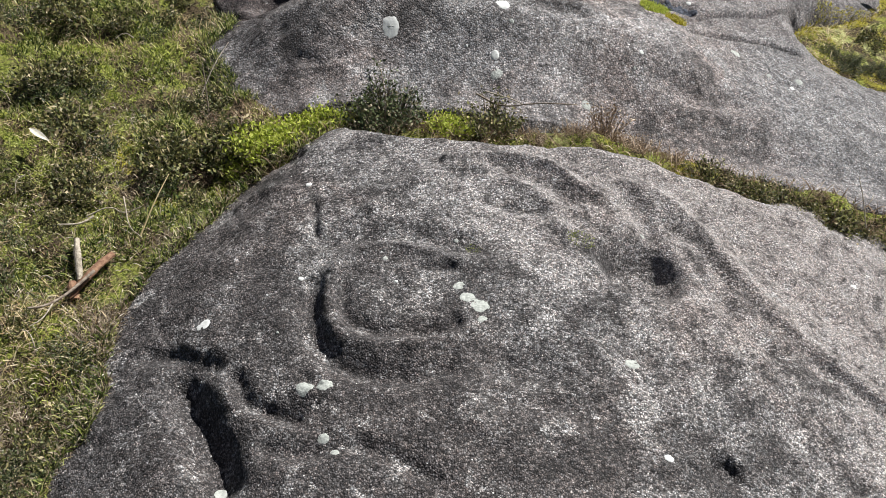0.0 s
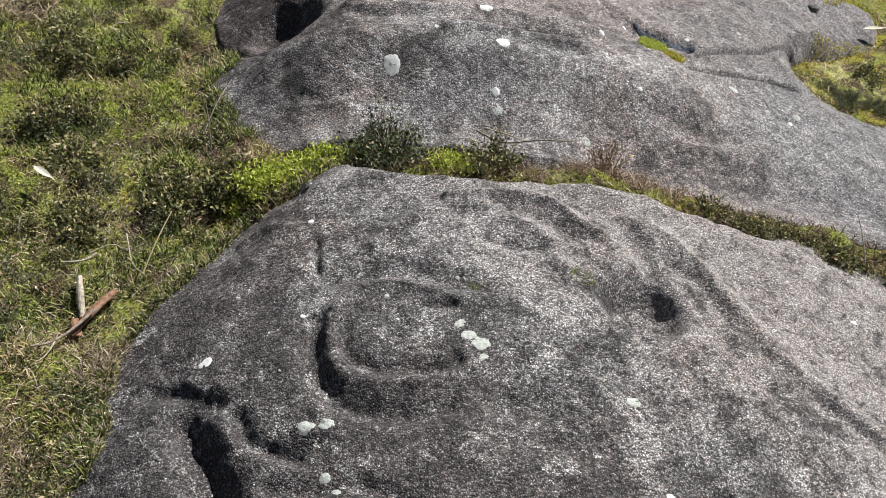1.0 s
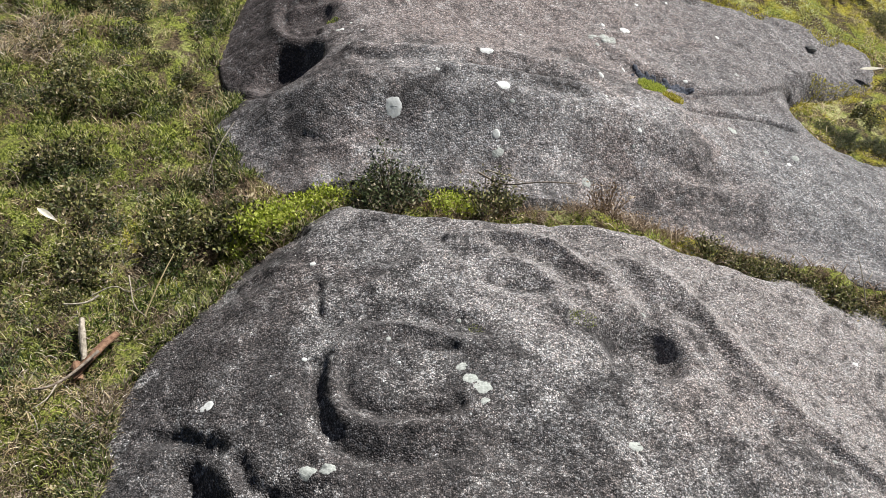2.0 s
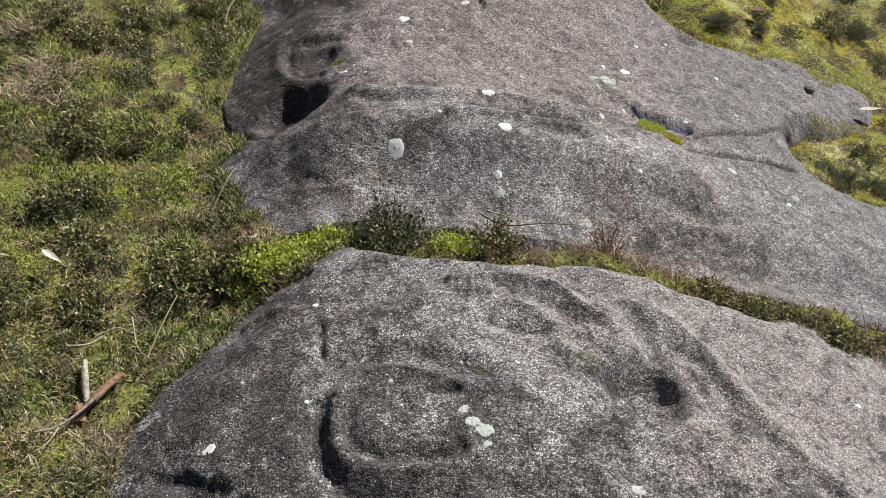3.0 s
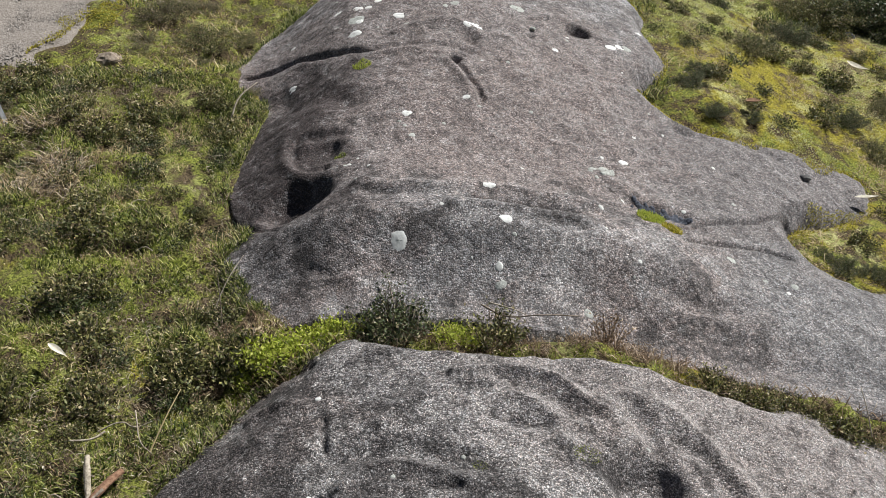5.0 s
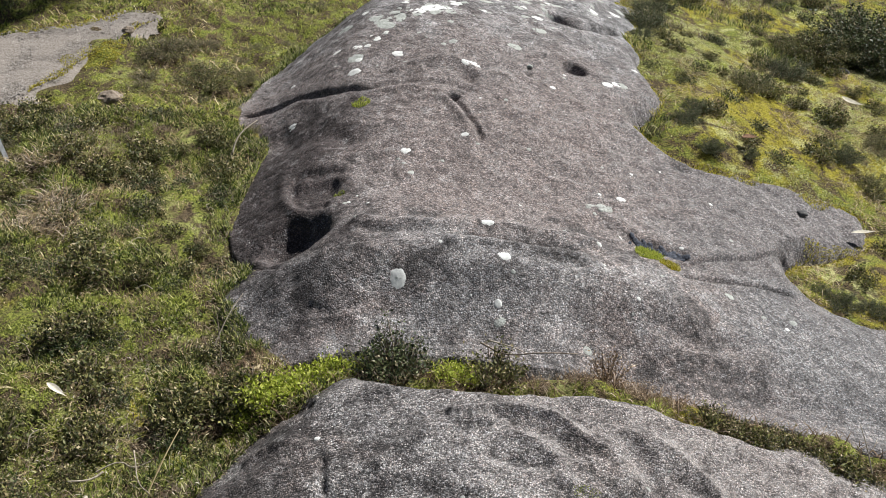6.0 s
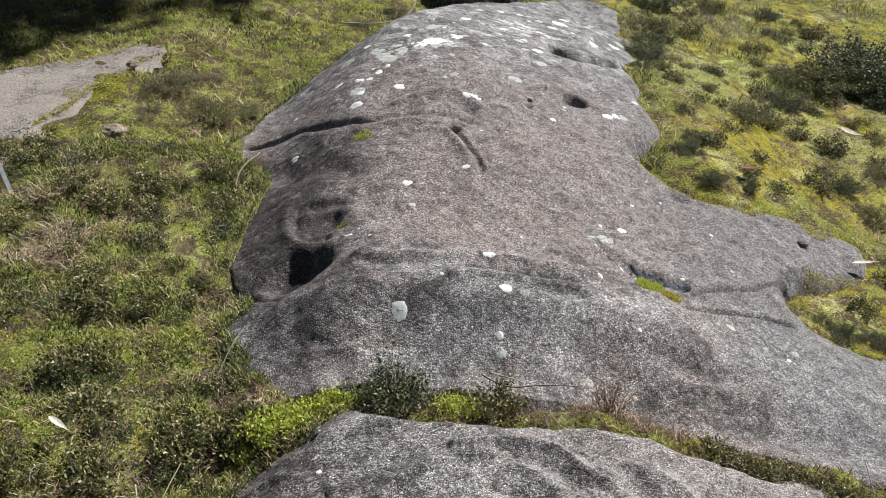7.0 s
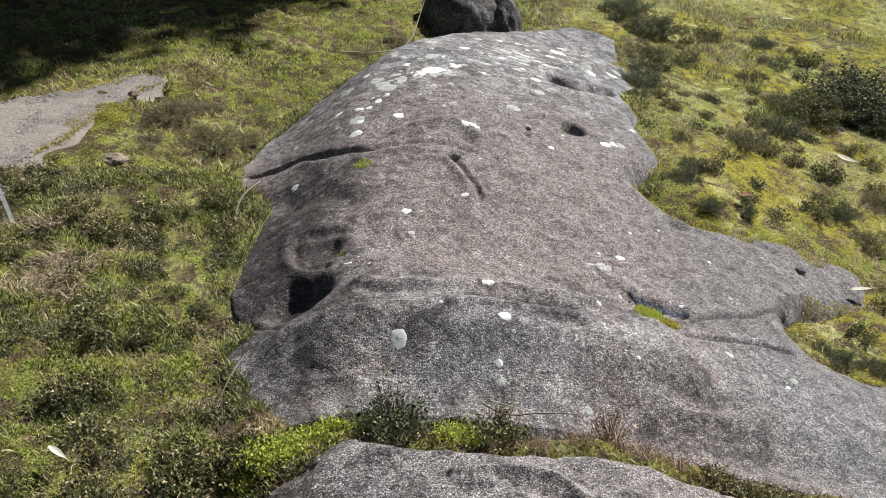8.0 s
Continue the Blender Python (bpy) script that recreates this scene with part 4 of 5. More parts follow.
# the strip of plants in the joint between the two rocks
gap = "growing between two granite rocks"
fern = shrub("moss_fern", "bright yellow-green leafy moss " + gap, rng, 60, 0.06, 0.065, 0.014, 18, BRIGHT, "plant", "bright plants")
fern.matrix_basis = turned(-0.43, 1.66, soil_at(-0.43, 1.66) - 0.006, 0.3, 0.85)
for x, y, s in ((-0.39, 1.68, 0.85), (-0.35, 1.71, 0.9), (-0.31, 1.725, 0.75), (-0.27, 1.745, 0.85), (-0.22, 1.765, 0.8), (-0.47, 1.625, 0.7), (-0.50, 1.58, 0.5), (0.01, 1.725, 0.7), (0.05, 1.735, 0.75), (0.085, 1.725, 0.6)):
    copy_thing(fern, turned(x, y, soil_at(x, y) - 0.012, x * 40, s))
bush = shrub("joint_heather", "dense dark heather clump " + gap, rng, 90, 0.135, 0.10, 0.010, 34, HEATHER, "shrub")
bush.matrix_basis = turned(-0.12, 1.75, soil_at(-0.12, 1.75) - 0.012)
olive = shrub("joint_heather", "yellowish green heather clump " + gap, rng, 50, 0.10, 0.085, 0.010, 26, OLIVE, "shrub")
olive.matrix_basis = turned(0.13, 1.735, soil_at(0.13, 1.735) - 0.012)
dry = shrub("dry_heather", "dry pinkish brown heather sprig at the foot of the granite", rng, 40, 0.13, 0.085, 0.010, 20, RUSTY, "shrub", "dry plants")
dry.matrix_basis = turned(0.42, 1.75, soil_at(0.42, 1.75) - 0.012, 0.0, 0.75)
for x, y, s, f in ((0.34, 1.71, 0.55, 0.7), (0.24, 1.70, 0.5, 0.6), (0.50, 1.70, 0.6, 0.7), (0.57, 1.67, 0.5, 0.6), (-0.04, 1.72, 0.4, 0.6), (-0.52, 1.70, 0.55, 0.8), (-0.56, 1.77, 0.6, 0.8), (-0.50, 1.64, 0.45, 0.8), (-0.47, 1.76, 0.5, 0.8), (0.46, 1.715, 0.5, 0.6), (-0.68, 0.70, 0.6, 0.9), (-0.71, 0.77, 0.55, 0.9), (-0.70, 0.86, 0.5, 0.8), (-0.73, 0.94, 0.45, 0.8), (-0.77, 0.69, 0.6, 0.9)):
    copy_thing(dry, turned(x, y, soil_at(x, y) - 0.01, x * 30, s, f))
strip = shrub("joint_heather", "low brownish green heather " + gap, rng, 44, 0.045, 0.065, 0.008, 26, OLIVE, "shrub", "joint heather")
strip.matrix_basis = turned(0.66, 1.645, soil_at(0.66, 1.645) - 0.012)
for x, y, s in ((0.60, 1.66, 0.8), (0.72, 1.62, 0.9), (0.78, 1.61, 1.0), (0.84, 1.60, 1.1), (0.90, 1.575, 1.1), (0.96, 1.55, 1.2), (1.03, 1.53, 1.1), (1.1, 1.5, 1.1), (-0.56, 1.56, 1.0), (-0.52, 1.74, 1.3), (-0.56, 1.86, 1.2)):
    copy_thing(strip, turned(x, y, soil_at(x, y) - 0.012, x * 50, s * rng.uniform(0.55, 0.95), 0.85))
rng2 = np.random.default_rng(31)
gxx, gyy = rng2.uniform(-0.5, 1.2, 9000), rng2.uniform(1.45, 1.85, 9000)
ok = rock_depth(gxx, gyy) < 0.01
gxx, gyy = gxx[ok], gyy[ok]
v, t = blades(rng2, gxx, gyy, soil_z(gxx, gyy) + 0.0, rng2.uniform(0.015, 0.05, len(gxx)), rng2.uniform(0.001, 0.003, len(gxx)), rng2.uniform(0.5, 0.97, len(gxx)))
tagged(link_mesh("dry_litter", v, t, RUSTY), "dry brown stalks and litter between the rocks", "litter", kind="stuff")


# ---------- lichen on the rocks ----------
def smooth_at(surface, seed):
    """The stone without its crystals."""
    return lambda x, y: surface(x, y) - grain(np.asarray(x, float), np.asarray(y, float), seed)


def near_at(x, y):
    return near_surface(np.atleast_1d(np.asarray(x, float)), np.atleast_1d(np.asarray(y, float)))


def main_at(x, y):
    return main_surface(np.atleast_1d(np.asarray(x, float)), np.atleast_1d(np.asarray(y, float)))


def crust(parent, surface, rng, x, y, r, material, name="lichen", thick=0.0012, stretch=0.85):
    """A thin, ragged crust that follows the stone."""
    n, rings = 36, 4
    a = np.linspace(0, 2 * np.pi, n, endpoint=False)
    rag = 1 + 0.06 * np.sin(a * 2 + rng.uniform(0, 6)) + 0.04 * np.sin(a * 3 + rng.uniform(0, 6)) + 0.03 * np.sin(a * 5 + rng.uniform(0, 6)) + 0.03 * np.sin(a * 9 + rng.uniform(0, 6)) + rng.normal(0, 0.03, n)
    f = np.array([0.0001, 0.45, 0.8, 1.0])
    px = x + (f[:, None] * r * rag * np.cos(a)).ravel()
    py = y + (f[:, None] * r * rag * stretch * np.sin(a)).ravel()
    top = np.repeat([thick, thick, thick * 0.8, -0.0006], n)
    z = surface(px, py) + top + np.repeat(f, n) * rng.normal(0, thick * 0.12, len(px))
    i = np.arange(rings * n).reshape(rings, n)
    j = np.roll(i, -1, axis=1)
    tris = np.concatenate([np.stack([i[1:].ravel(), j[1:].ravel(), i[:-1].ravel()], 1), np.stack([j[1:].ravel(), j[:-1].ravel(), i[:-1].ravel()], 1)])
    return link_mesh(name, np.stack([px, py, z], 1), tris, material, parent, smooth=True)


near_even, main_even = smooth_at(near_at, 51), smooth_at(main_at, 71)
rng = np.random.default_rng(41)
for x, y, r in ((-0.439, 1.088, 0.0155), (0.4, 0.803, 0.0086), (0.919, 1.314, 0.0073)):
    crust(near_rock, near_even, rng, x, y, r, LICHEN)
for x, y, r in ((0.086, 1.106, 0.021), (0.047, 1.157, 0.013), (0.062, 1.125, 0.016), (-0.187, 0.82, 0.0113), (-0.166, 0.796, 0.0084), (-0.359, 0.753, 0.0118), (-0.225, 0.914, 0.017), (-0.191, 0.918, 0.014), (0.363, 0.994, 0.0145), (0.09, 1.075, 0.01)):
    crust(near_rock, near_even, rng, x, y, r, LICHEN_GREEN)
BIG = [(-0.112, 1.982, 0.024), (0.17, 2.044, 0.0187), (0.132, 2.202, 0.018), (0.15, 1.935, 0.0115), (-0.108, 2.595, 0.0185), (0.08, 2.692, 0.0135),
       (-0.15, 3.164, 0.0226), (-0.023, 3.557, 0.055), (0.581, 4.44, 0.045), (-0.305, 3.262, 0.021), (-0.383, 3.287, 0.016), (-0.294, 3.165, 0.016), (0.627, 3.217, 0.022), (0.665, 3.243, 0.020),
       (0.57, 2.515, 0.016), (-0.549, 3.219, 0.011), (0.77, 3.423, 0.0138), (0.403, 3.073, 0.0123)]
for x, y, r in BIG:
    crust(main_rock, main_even, rng, x, y, r, LICHEN, thick=0.0014, stretch=0.8)
for x, y, r in ((0.381, 1.854, 0.0133), (0.152, 1.895, 0.0168), (0.828, 2.126, 0.0147), (1.005, 2.073, 0.0118), (-0.09, 2.49, 0.012), (0.69, 3.25, 0.02)):
    crust(main_rock, main_even, rng, x, y, r, LICHEN_GREEN)
# the crown far back is thick with small crusts
for k in range(190):
    u = rng.uniform(0, 1)
    x, y = -0.35 + 1.2 * u + rng.normal(0, 0.10), 3.25 + 1.15 * u + rng.normal(0, 0.22)
    if depth_in(np.array([x]), np.array([y]), MAIN_EDGE)[0] > 0.06:
        crust(main_rock, main_even, rng, x, y, rng.choice([0.008, 0.012, 0.018, 0.03]) * rng.uniform(0.7, 1.2), LICHEN if k % 4 == 0 else LICHEN_GREEN, thick=0.0009)
for k in range(46):
    x, y = rng.uniform(-0.3, 1.1), rng.uniform(1.95, 3.2)
    if depth_in(np.array([x]), np.array([y]), MAIN_EDGE)[0] > 0.08:
        crust(main_rock, main_even, rng, x, y, rng.uniform(0.003, 0.008), LICHEN if k % 2 else LICHEN_GREEN)
for k in range(12):
    crust(near_rock, near_even, rng, rng.uniform(-0.4, 0.9), rng.uniform(0.75, 1.55), rng.uniform(0.003, 0.008), LICHEN if k % 3 == 0 else LICHEN_GREEN)
# the pale rim on the knob of the middle ridge
for k in range(26):
    a, q = rng.uniform(0, 6.28), math.sqrt(rng.uniform(0, 1))
    crust(main_rock, main_even, rng, 0.488 + 0.048 * q * math.cos(a), 2.428 + 0.030 * q * math.sin(a), rng.uniform(0.006, 0.013), LICHEN_GREEN, thick=0.003)

# blue-black crust in the pocket of the slab
for k in range(60):
    f = rng.uniform(0, 1)
    crust(main_rock, main_even, rng, 0.575 + 0.15 * f + rng.normal(0, 0.008), 2.312 - 0.02 * f + rng.normal(0, 0.014 * (1.2 - f)), rng.uniform(0.005, 0.011), LICHEN_BLACK, thick=0.004)


# ---------- moss growing on the rocks ----------
def cushion(name, label, rng, x, y, r, surface, n, material, tall=0.012, parent=None):
    a, q = rng.uniform(0, 6.28, n), r * np.sqrt(rng.uniform(0, 1, n))
    bx, by = x + q * np.cos(a), y + q * np.sin(a) * 0.8
    v, t = blades(rng, bx, by, surface(bx, by) - 0.002, rng.uniform(0.4, 1, n) * tall, rng.uniform(0.001, 0.003, n), rng.uniform(0.2, 0.9, n))
    return tagged(link_mesh(name, v, t, material), label, "moss")


cushion("moss_cushion", "thin green moss in a dip of the carved rock", rng, 0.303, 1.307, 0.032, near_at, 260, MOSS, 0.008)
cushion("moss_cushion", "small green moss spot on the carved rock", rng, 0.078, 1.264, 0.016, near_at, 120, MOSS, 0.007)
cushion("moss_cushion", "yellow moss in the dark rock crack", rng, -0.266, 2.875, 0.032, main_at, 400, BRIGHT, 0.014)
cushion("moss_cushion", "small moss spot at the rim of a hollow", rng, -0.302, 2.40, 0.018, main_at, 160, MOSS, 0.012)
cushion("moss_cushion", "yellow-green moss in the rock joint", rng, 0.605, 2.225, 0.042, main_at, 1400, BRIGHT, 0.016)
cushion("moss_cushion", "golden brown moss in the rock joint", rng, 0.66, 2.185, 0.030, main_at, 900, MOSS_GOLD, 0.016)


# ---------- far boulder ----------
def boulder(name, label, x, y, z, size, seed):
    bm = bmesh.new()
    bmesh.ops.create_icosphere(bm, subdivisions=5, radius=1.0)
    for v in bm.verts:
        p = v.co.copy()
        lump = noise.fractal(p * 1.3 + Vector((seed, 0, 0)), 1.0, 2.0, 5)
        v.co = Vector((p.x * size[0], p.y * size[1], p.z * size[2])) * (1 + 0.16 * lump)
        v.co.z = max(v.co.z, -0.12)
    for f in bm.faces:
        f.smooth = True
    me = bpy.data.meshes.new(name)
    bm.to_mesh(me)
    bm.free()
    me.materials.append(ROCK_SHADED)
    ob = new(name, me)
    ob.location = (x, y, z)
    return tagged(ob, label, "rock")


boulder("boulder", "rounded granite boulder, darkened as in shade, behind the outcrop", 0.14, 5.17, 0.12, (0.25, 0.22, 0.27), 3)
boulder("boulder", "smaller granite boulder, darkened as in shade, leaning on another", 0.36, 5.12, 0.10, (0.10, 0.13, 0.20), 8)


# ---------- twigs, leaves and small stones ----------
def twig(name, label, points, radius, material, category="twig"):
    pts = rounded([(x, y, soil_at(x, y) + h) for x, y, h in points], False, 2)
    n = len(pts)
    v, t = tube(pts, [radius * (1.0 - 0.55 * k / (n - 1)) for k in range(n)], 6)
    return tagged(link_mesh(name, v, t, material, smooth=True), label, category)


def strip_of_bark(name, label, a, b, width, lift, material, category):
    """A split, slightly hollow sliver lying between two points."""
    a, b = np.array(a, float), np.array(b, float)
    n, m = 10, 5
    side = np.array([-(b - a)[1], (b - a)[0]]) / np.linalg.norm(b - a)
    rng_b = np.random.default_rng(int(abs(a[0]) * 1000))
    top, low = [], []
    for i in range(n):
        f = i / (n - 1)
        w = width * (0.75 + 0.25 * math.sin(f * 3.1)) * rng_b.uniform(0.85, 1.1)
        for j in range(m):
            g = j / (m - 1) - 0.5
            p = a + (b - a) * f + side * w * g
            z = soil_at(a[0], a[1]) * (1 - f) + soil_at(b[0], b[1]) * f + lift - 0.5 * width * (2 * g) ** 2 * 0.5 + 0.004 * math.sin(f * 5)
            top.append((p[0], p[1], z))
            low.append((p[0], p[1], z - 0.004))
    t = grid_tris(n, m)
    k = n * m
    rim = [i * m for i in range(n)] + [(n - 1) * m + j for j in range(1, m)] + [i * m + m - 1 for i in range(n - 2, -1, -1)] + [j for j in range(m - 2, 0, -1)]
    edge = []
    for q in range(len(rim)):
        u, w = rim[q], rim[(q + 1) % len(rim)]
        edge += [(u, w, w + k), (u, w + k, u + k)]
    v = np.array(top + low)
    tris = np.concatenate([t, t[:, ::-1] + k, np.array(edge)])
    return tagged(link_mesh(name, v, tris, material), label, category)


strip_of_bark("bark_strip", "red-brown strip of bark lying on the grass", (-0.685, 1.33), (-0.745, 1.205), 0.019, 0.035, BARK, "bark")
strip_of_bark("wood_splinter", "bleached grey splinter of wood in the grass", (-0.757, 1.345), (-0.735, 1.255), 0.015, 0.028, PALE_WOOD, "wood")
strip_of_bark("bark_strip", "short rust-coloured bark flake in the grass", (-0.75, 1.25), (-0.735, 1.21), 0.022, 0.024, BARK, "bark")
twig("twig", "dark bent twig lying under a bark strip", [(-0.70, 1.26, 0.05), (-0.74, 1.20, 0.04), (-0.77, 1.16, 0.03), (-0.80, 1.15, 0.03)], 0.004, TWIG)
twig("twig", "forked grey twig end in the grass", [(-0.76, 1.17, 0.03), (-0.765, 1.13, 0.035), (-0.785, 1.11, 0.03)], 0.002, PALE_WOOD)
twig("root", "pale dry root curling through the grass", [(-0.77, 1.44, 0.03), (-0.72, 1.465, 0.035), (-0.69, 1.45, 0.025), (-0.65, 1.46, 0.035)], 0.002, PALE_WOOD)
twig("root", "pale dry root curling through the grass", [(-0.70, 1.50, 0.03), (-0.68, 1.45, 0.05), (-0.665, 1.40, 0.04), (-0.63, 1.37, 0.03)], 0.002, PALE_WOOD)
twig("root", "short bleached root stub on the moss", [(-0.745, 1.425, 0.05), (-0.765, 1.40, 0.035), (-0.81, 1.39, 0.03)], 0.0032, PALE_WOOD)
twig("grass_stalk", "yellow-green bent grass stalk beside the rock", [(-0.64, 1.38, 0.02), (-0.61, 1.44, 0.07), (-0.585, 1.50, 0.10)], 0.002, STRAW, "stalk")
twig("grass_stalk", "long straw stalk leaning on the rock edge", [(-0.60, 1.86, 0.01), (-0.565, 1.93, 0.06), (-0.53, 2.0, 0.09)], 0.0018, PALE_WOOD, "stalk")
twig("grass_stalk", "thin brown stalk beside the dark rock face", [(-0.56, 1.80, 0.01), (-0.565, 1.84, 0.07), (-0.57, 1.87, 0.12)], 0.002, TWIG, "stalk")
twig("grass_stalk", "pale straw at the edge of the rock joint", [(1.0, 1.49, 0.08), (0.985, 1.52, 0.12), (0.975, 1.56, 0.13)], 0.0018, PALE_WOOD, "stalk")
twig("grass_stalk", "tall arching dry stalk beside the far boulder", [(-0.50, 4.46, 0.03), (-0.28, 4.50, 0.03), (-0.15, 4.60, 0.06), (-0.11, 4.75, 0.15), (-0.07, 4.85, 0.26), (-0.05, 4.95, 0.40)], 0.004, PALE_WOOD, "stalk")
twig("twig", "pale arched stem beside the rock crack", [(-0.72, 2.82, 0.01), (-0.70, 2.88, 0.07), (-0.64, 2.95, 0.08)], 0.004, PALE_WOOD)
twig("twig", "thin twig lying in the rock joint", [(0.10, 1.80, 0.10), (0.16, 1.76, 0.08), (0.24, 1.71, 0.10), (0.33, 1.71, 0.09)], 0.0026, TWIG)
twig("twig", "thin twig lying in the rock joint", [(0.12, 1.79, 0.11), (0.18, 1.77, 0.11), (0.21, 1.74, 0.09)], 0.002, PALE_WOOD)
rng = np.random.default_rng(47)
for k in range(30):
    x, y = (rng.uniform(-1.35, -0.7), rng.uniform(1.0, 2.6)) if k < 24 else (rng.uniform(-1.5, -1.2), rng.uniform(2.35, 2.7))
    a, s = rng.uniform(0, 6.28), rng.uniform(0.012, 0.03)
    twig("twig", "short bleached twig lying in the grass", [(x, y, 0.025), (x + s * math.cos(a), y + s * math.sin(a), 0.04), (x + 2 * s * math.cos(a + 0.4), y + 2 * s * math.sin(a + 0.4), 0.028)], rng.uniform(0.0008, 0.0018), PALE_WOOD if k % 3 else TWIG)


def dead_leaf(name, label, x, y, lift, length, width, turn, curl, material):
    """A pointed dry leaf with a folded midrib."""
    n, m = 12, 5
    v = []
    for i in range(n):
        f = i / (n - 1)
        w = width * max(math.sin(math.pi * f ** 0.8), 0.03)
        for j in range(m):
            g = j / (m - 1) - 0.5
            v.append(((f - 0.5) * length, g * w + curl * 0.25 * length * (f - 0.5) ** 2, abs(g) * w * 0.6 + curl * length * 0.5 * (f - 0.5) ** 2))
    v = np.array(v)
    t = grid_tris(n, m)
    both = np.concatenate([v, v - np.array([0, 0, 0.0012])])
    ob = link_mesh(name, both, np.concatenate([t, t[:, ::-1] + len(v)]), material, smooth=True)
    ob.matrix_basis = turned(x, y, soil_at(x, y) + lift, turn)
    return tagged(ob, label, "leaf")


dead_leaf("dead_leaf", "pale cream dry leaf lying on the grass", -0.903, 1.625, 0.05, 0.075, 0.016, -0.65, 0.2, PALE_LEAF)
dead_leaf("dead_leaf", "curled white dry leaf standing in the moss", 1.787, 3.69, 0.05, 0.11, 0.036, -0.95, 1.0, PALE_LEAF)
dead_leaf("dead_leaf", "narrow pale dry leaf at the slab's edge", 1.445, 2.655, 0.05, 0.085, 0.016, 0.08, 0.3, PALE_LEAF)
dead_leaf("dead_leaf", "dark brown dry leaf lying on the moss", 1.131, 3.035, 0.04, 0.06, 0.03, 0.1, 0.5, BARK)
dead_leaf("dead_leaf", "pale dry leaf far off on the heath", 2.2, 5.75, 0.06, 0.11, 0.03, -0.3, 0.4, PALE_LEAF)
dead_leaf("dead_leaf", "reddish dry leaf far off on the heath", 1.95, 5.7, 0.06, 0.12, 0.03, 0.1, 0.4, BARK)


def stone(name, label, x, y, z, size, material, seed):
    bm = bmesh.new()
    bmesh.ops.create_icosphere(bm, subdivisions=3, radius=1.0)
    for v in bm.verts:
        v.co *= 1 + 0.3 * noise.fractal(v.co * 1.2 + Vector((seed, 0, 0)), 1.0, 2.0, 3)
        v.co = Vector((v.co.x * size, v.co.y * size * 0.8, v.co.z * size * 0.6))
    me = bpy.data.meshes.new(name)
    bm.to_mesh(me)
    bm.free()
    me.materials.append(material)
    ob = new(name, me)
    ob.location = (x, y, z)
    return tagged(ob, label, "stone")


stone("stone", "small dark stone on the footpath", -1.31, 3.75, ground_z(-1.31, 3.75) + 0.034, 0.026, TWIG, 1)
stone("pebble", "small whitish pebble lying on the outcrop", 0.328, 3.174, float(main_at(0.328, 3.174)[0]) + 0.005, 0.011, LICHEN_GREEN, 2)
stone("clod", "small dark clod of soil on the rock slab", 1.249, 2.72, float(main_at(1.249, 2.72)[0]) + 0.008, 0.018, ROCK_DARK, 3)
# a mound of soil, built with the stone shape
stone("stone", "flat reddish soil mound in the turf beside the footpath", -1.22, 3.16, soil_at(-1.22, 3.16) + 0.0, 0.05, TWIG, 4)
# dark lump added under the bush; no stone is known here
stone("stone", "small dark lump under a heather bush", 1.93, 4.15, soil_at(1.93, 4.15) + 0.005, 0.03, ROCK_DARK, 6)


# ---------- slanting stake at the path ----------
def stake():
    ob = empty_thing("stake", "slanting grey metal stake standing in the grass", "stake")
    foot, head = np.array([-1.415, 2.70, 0.16]), np.array([-1.52, 2.80, 0.50])
    v, t = tube([foot, foot * 0.5 + head * 0.5, head], [0.010, 0.010, 0.010], 4)
    link_mesh("post", v, t, STAKE, ob)
    v, t = tube([foot + np.array([-0.03, 0, 0.0]), head + np.array([-0.03, 0, 0])], [0.004, 0.004], 6)
    link_mesh("rod", v, t, STAKE, ob)
    return ob


stake()


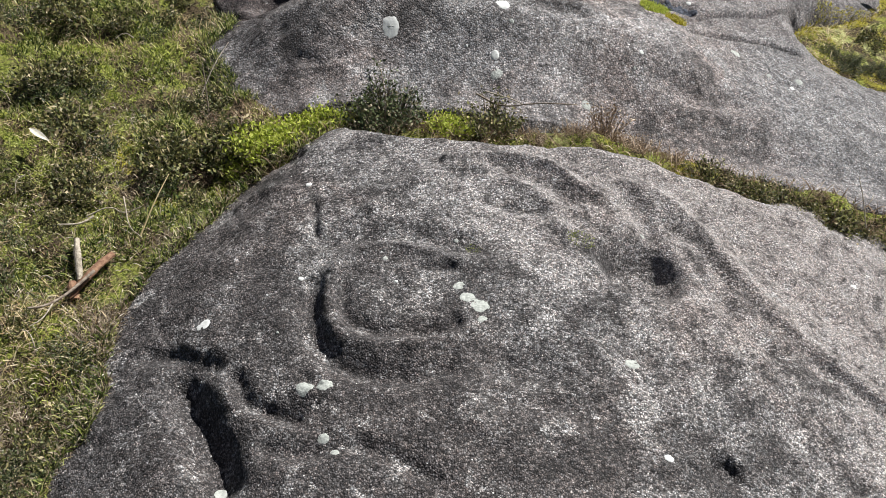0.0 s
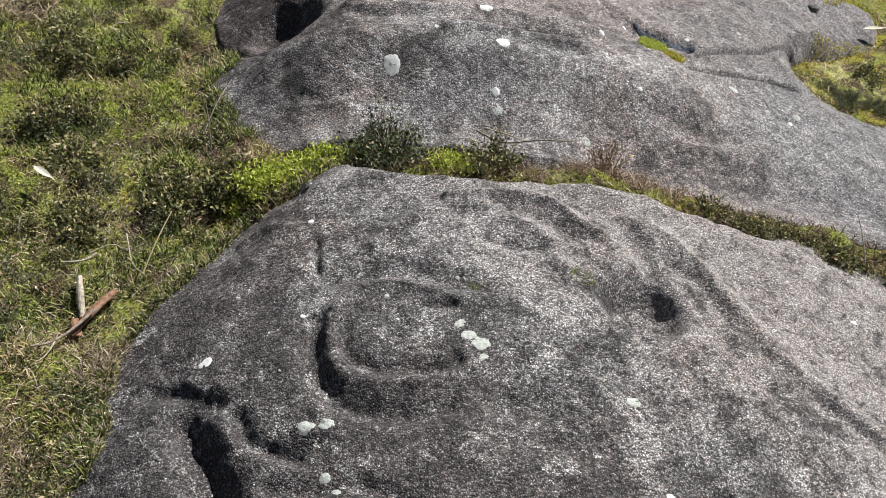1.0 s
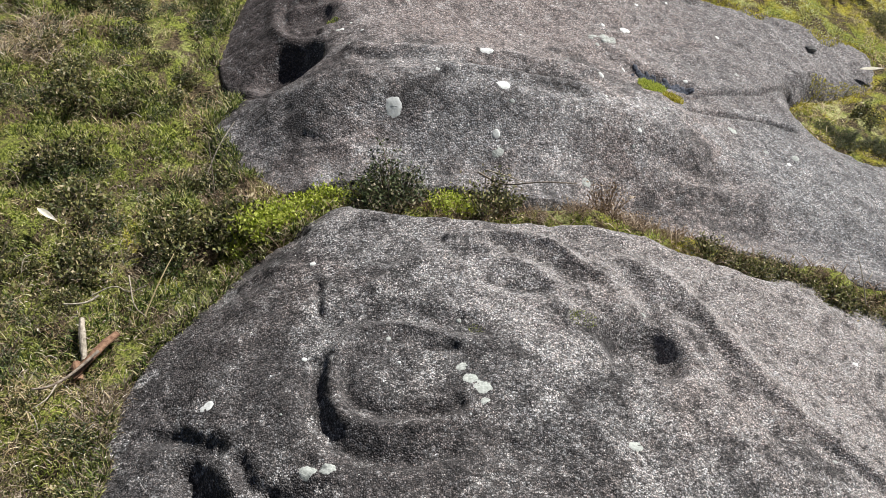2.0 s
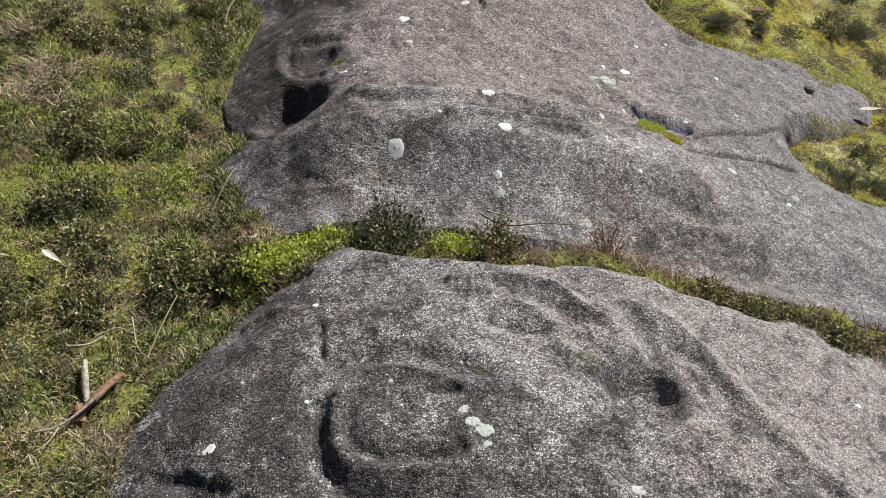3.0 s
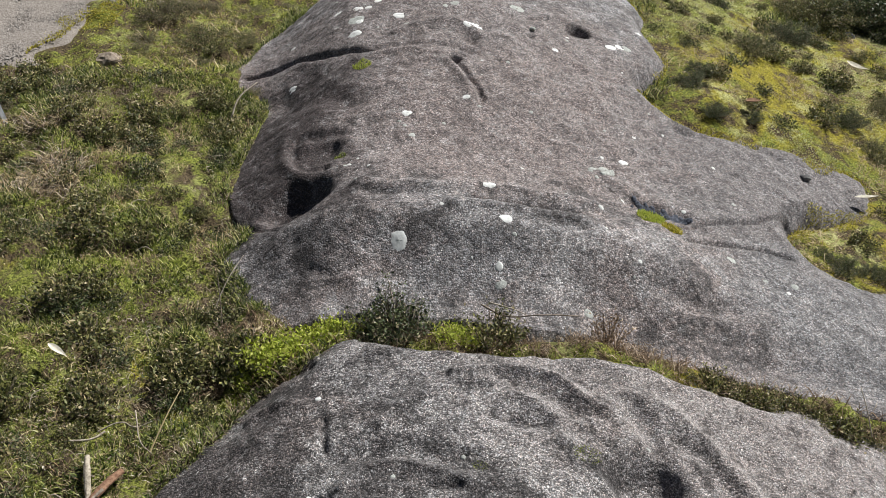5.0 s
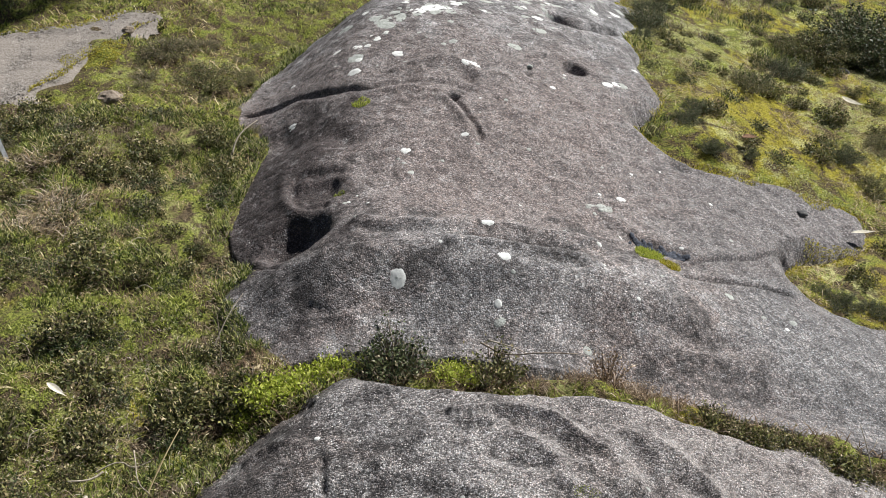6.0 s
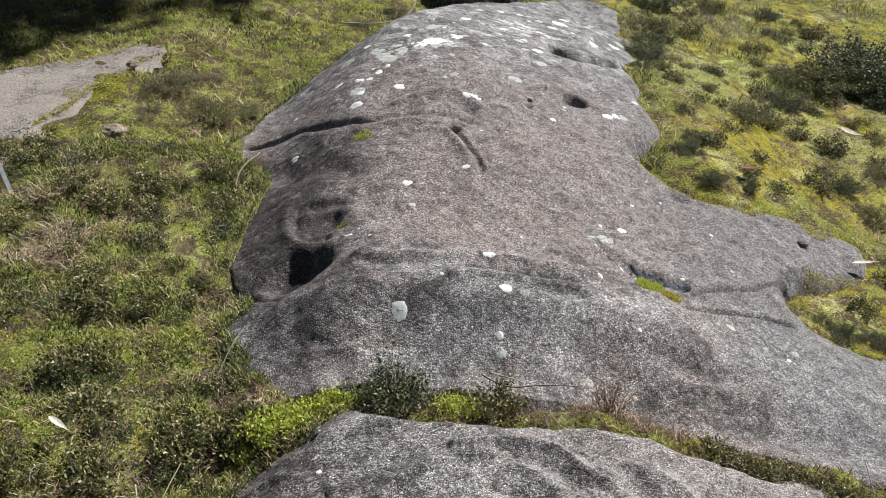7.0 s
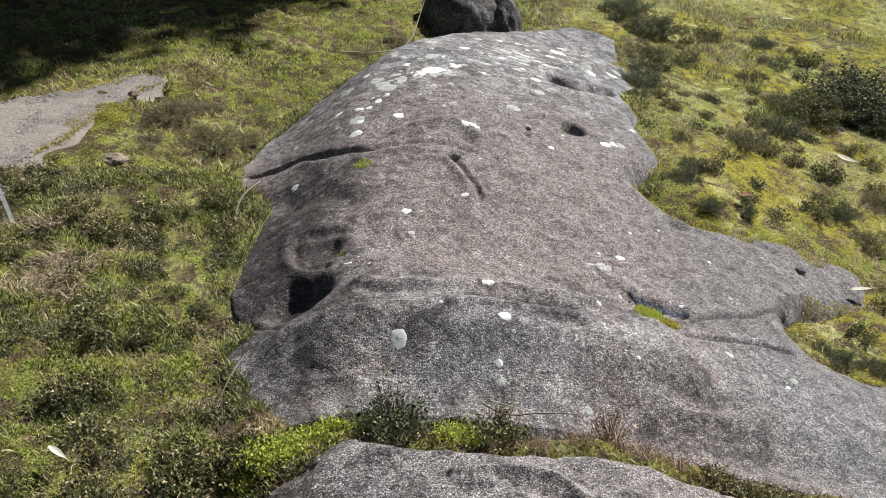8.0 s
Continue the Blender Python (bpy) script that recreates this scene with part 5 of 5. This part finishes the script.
# ---------- trees that shade the far heath ----------
def tree(name, label, rng, x, y, height, radius, leaves):
    ob = empty_thing(name, label, "tree", "shade trees")
    z0 = float(ground_z(x, y))
    pts = [(x + 0.08 * math.sin(k * 1.7), y + 0.08 * math.cos(k * 1.1), z0 - 0.1 + (height + 0.1) * k / 6) for k in range(7)]
    pieces = [tube(pts, [0.13 - 0.017 * k for k in range(7)], 9)]
    centre = np.array([x, y, z0 + height * 0.78])
    for k in range(16):
        a, b = rng.uniform(0, 6.28), rng.uniform(-0.5, 0.9)
        tip = centre + radius * 0.85 * np.array([math.cos(a) * math.cos(b), math.sin(a) * math.cos(b), math.sin(b)])
        root = np.array(pts[3 + k % 3])
        pieces.append(tube([root, (root + tip) / 2 + np.array([0, 0, 0.15]), tip], [0.045, 0.028, 0.008], 5))
    link_mesh("trunk", *joined(pieces), TWIG, ob)
    w = rng.normal(0, 1, (leaves, 3))
    w /= np.linalg.norm(w, axis=1, keepdims=True)
    lumpy = 1 + 0.22 * np.sin(w[:, 0] * 7 + x) * np.sin(w[:, 1] * 6) + 0.15 * np.sin(w[:, 2] * 9)
    p = centre + w * (radius * lumpy * rng.uniform(0.15, 1, leaves) ** 0.45)[:, None]
    d = rng.normal(0, 1, (leaves, 3))
    d /= np.linalg.norm(d, axis=1, keepdims=True)
    s = np.cross(d, rng.normal(0, 1, (leaves, 3)))
    s /= np.linalg.norm(s, axis=1, keepdims=True)
    size = rng.uniform(0.16, 0.30, leaves)[:, None]
    v = np.stack([p, p + d * size * 0.5 + s * size * 0.22, p + d * size, p + d * size * 0.5 - s * size * 0.22], 1).reshape(-1, 3)
    base = np.arange(leaves)[:, None] * 4
    link_mesh("crown", v, np.concatenate([base + np.array([[0, 1, 2]]), base + np.array([[0, 2, 3]])]), NEEDLES, ob)
    return ob


rng = np.random.default_rng(53)
for cx, cy in ((-4.8, 4.6), (-3.7, 5.0), (-3.2, 5.5), (-2.75, 6.05), (-2.35, 6.65), (-1.95, 7.35), (-4.6, 6.8), (-2.9, 8.1), (-1.4, 8.3)):
    h = 6.2
    reach = h * 0.78 / SUN_WAY.z
    tree("tree", "leafy dark green tree beyond the heath", rng, cx + SUN_WAY.x * reach, cy + SUN_WAY.y * reach, h, 2.0, 7000)
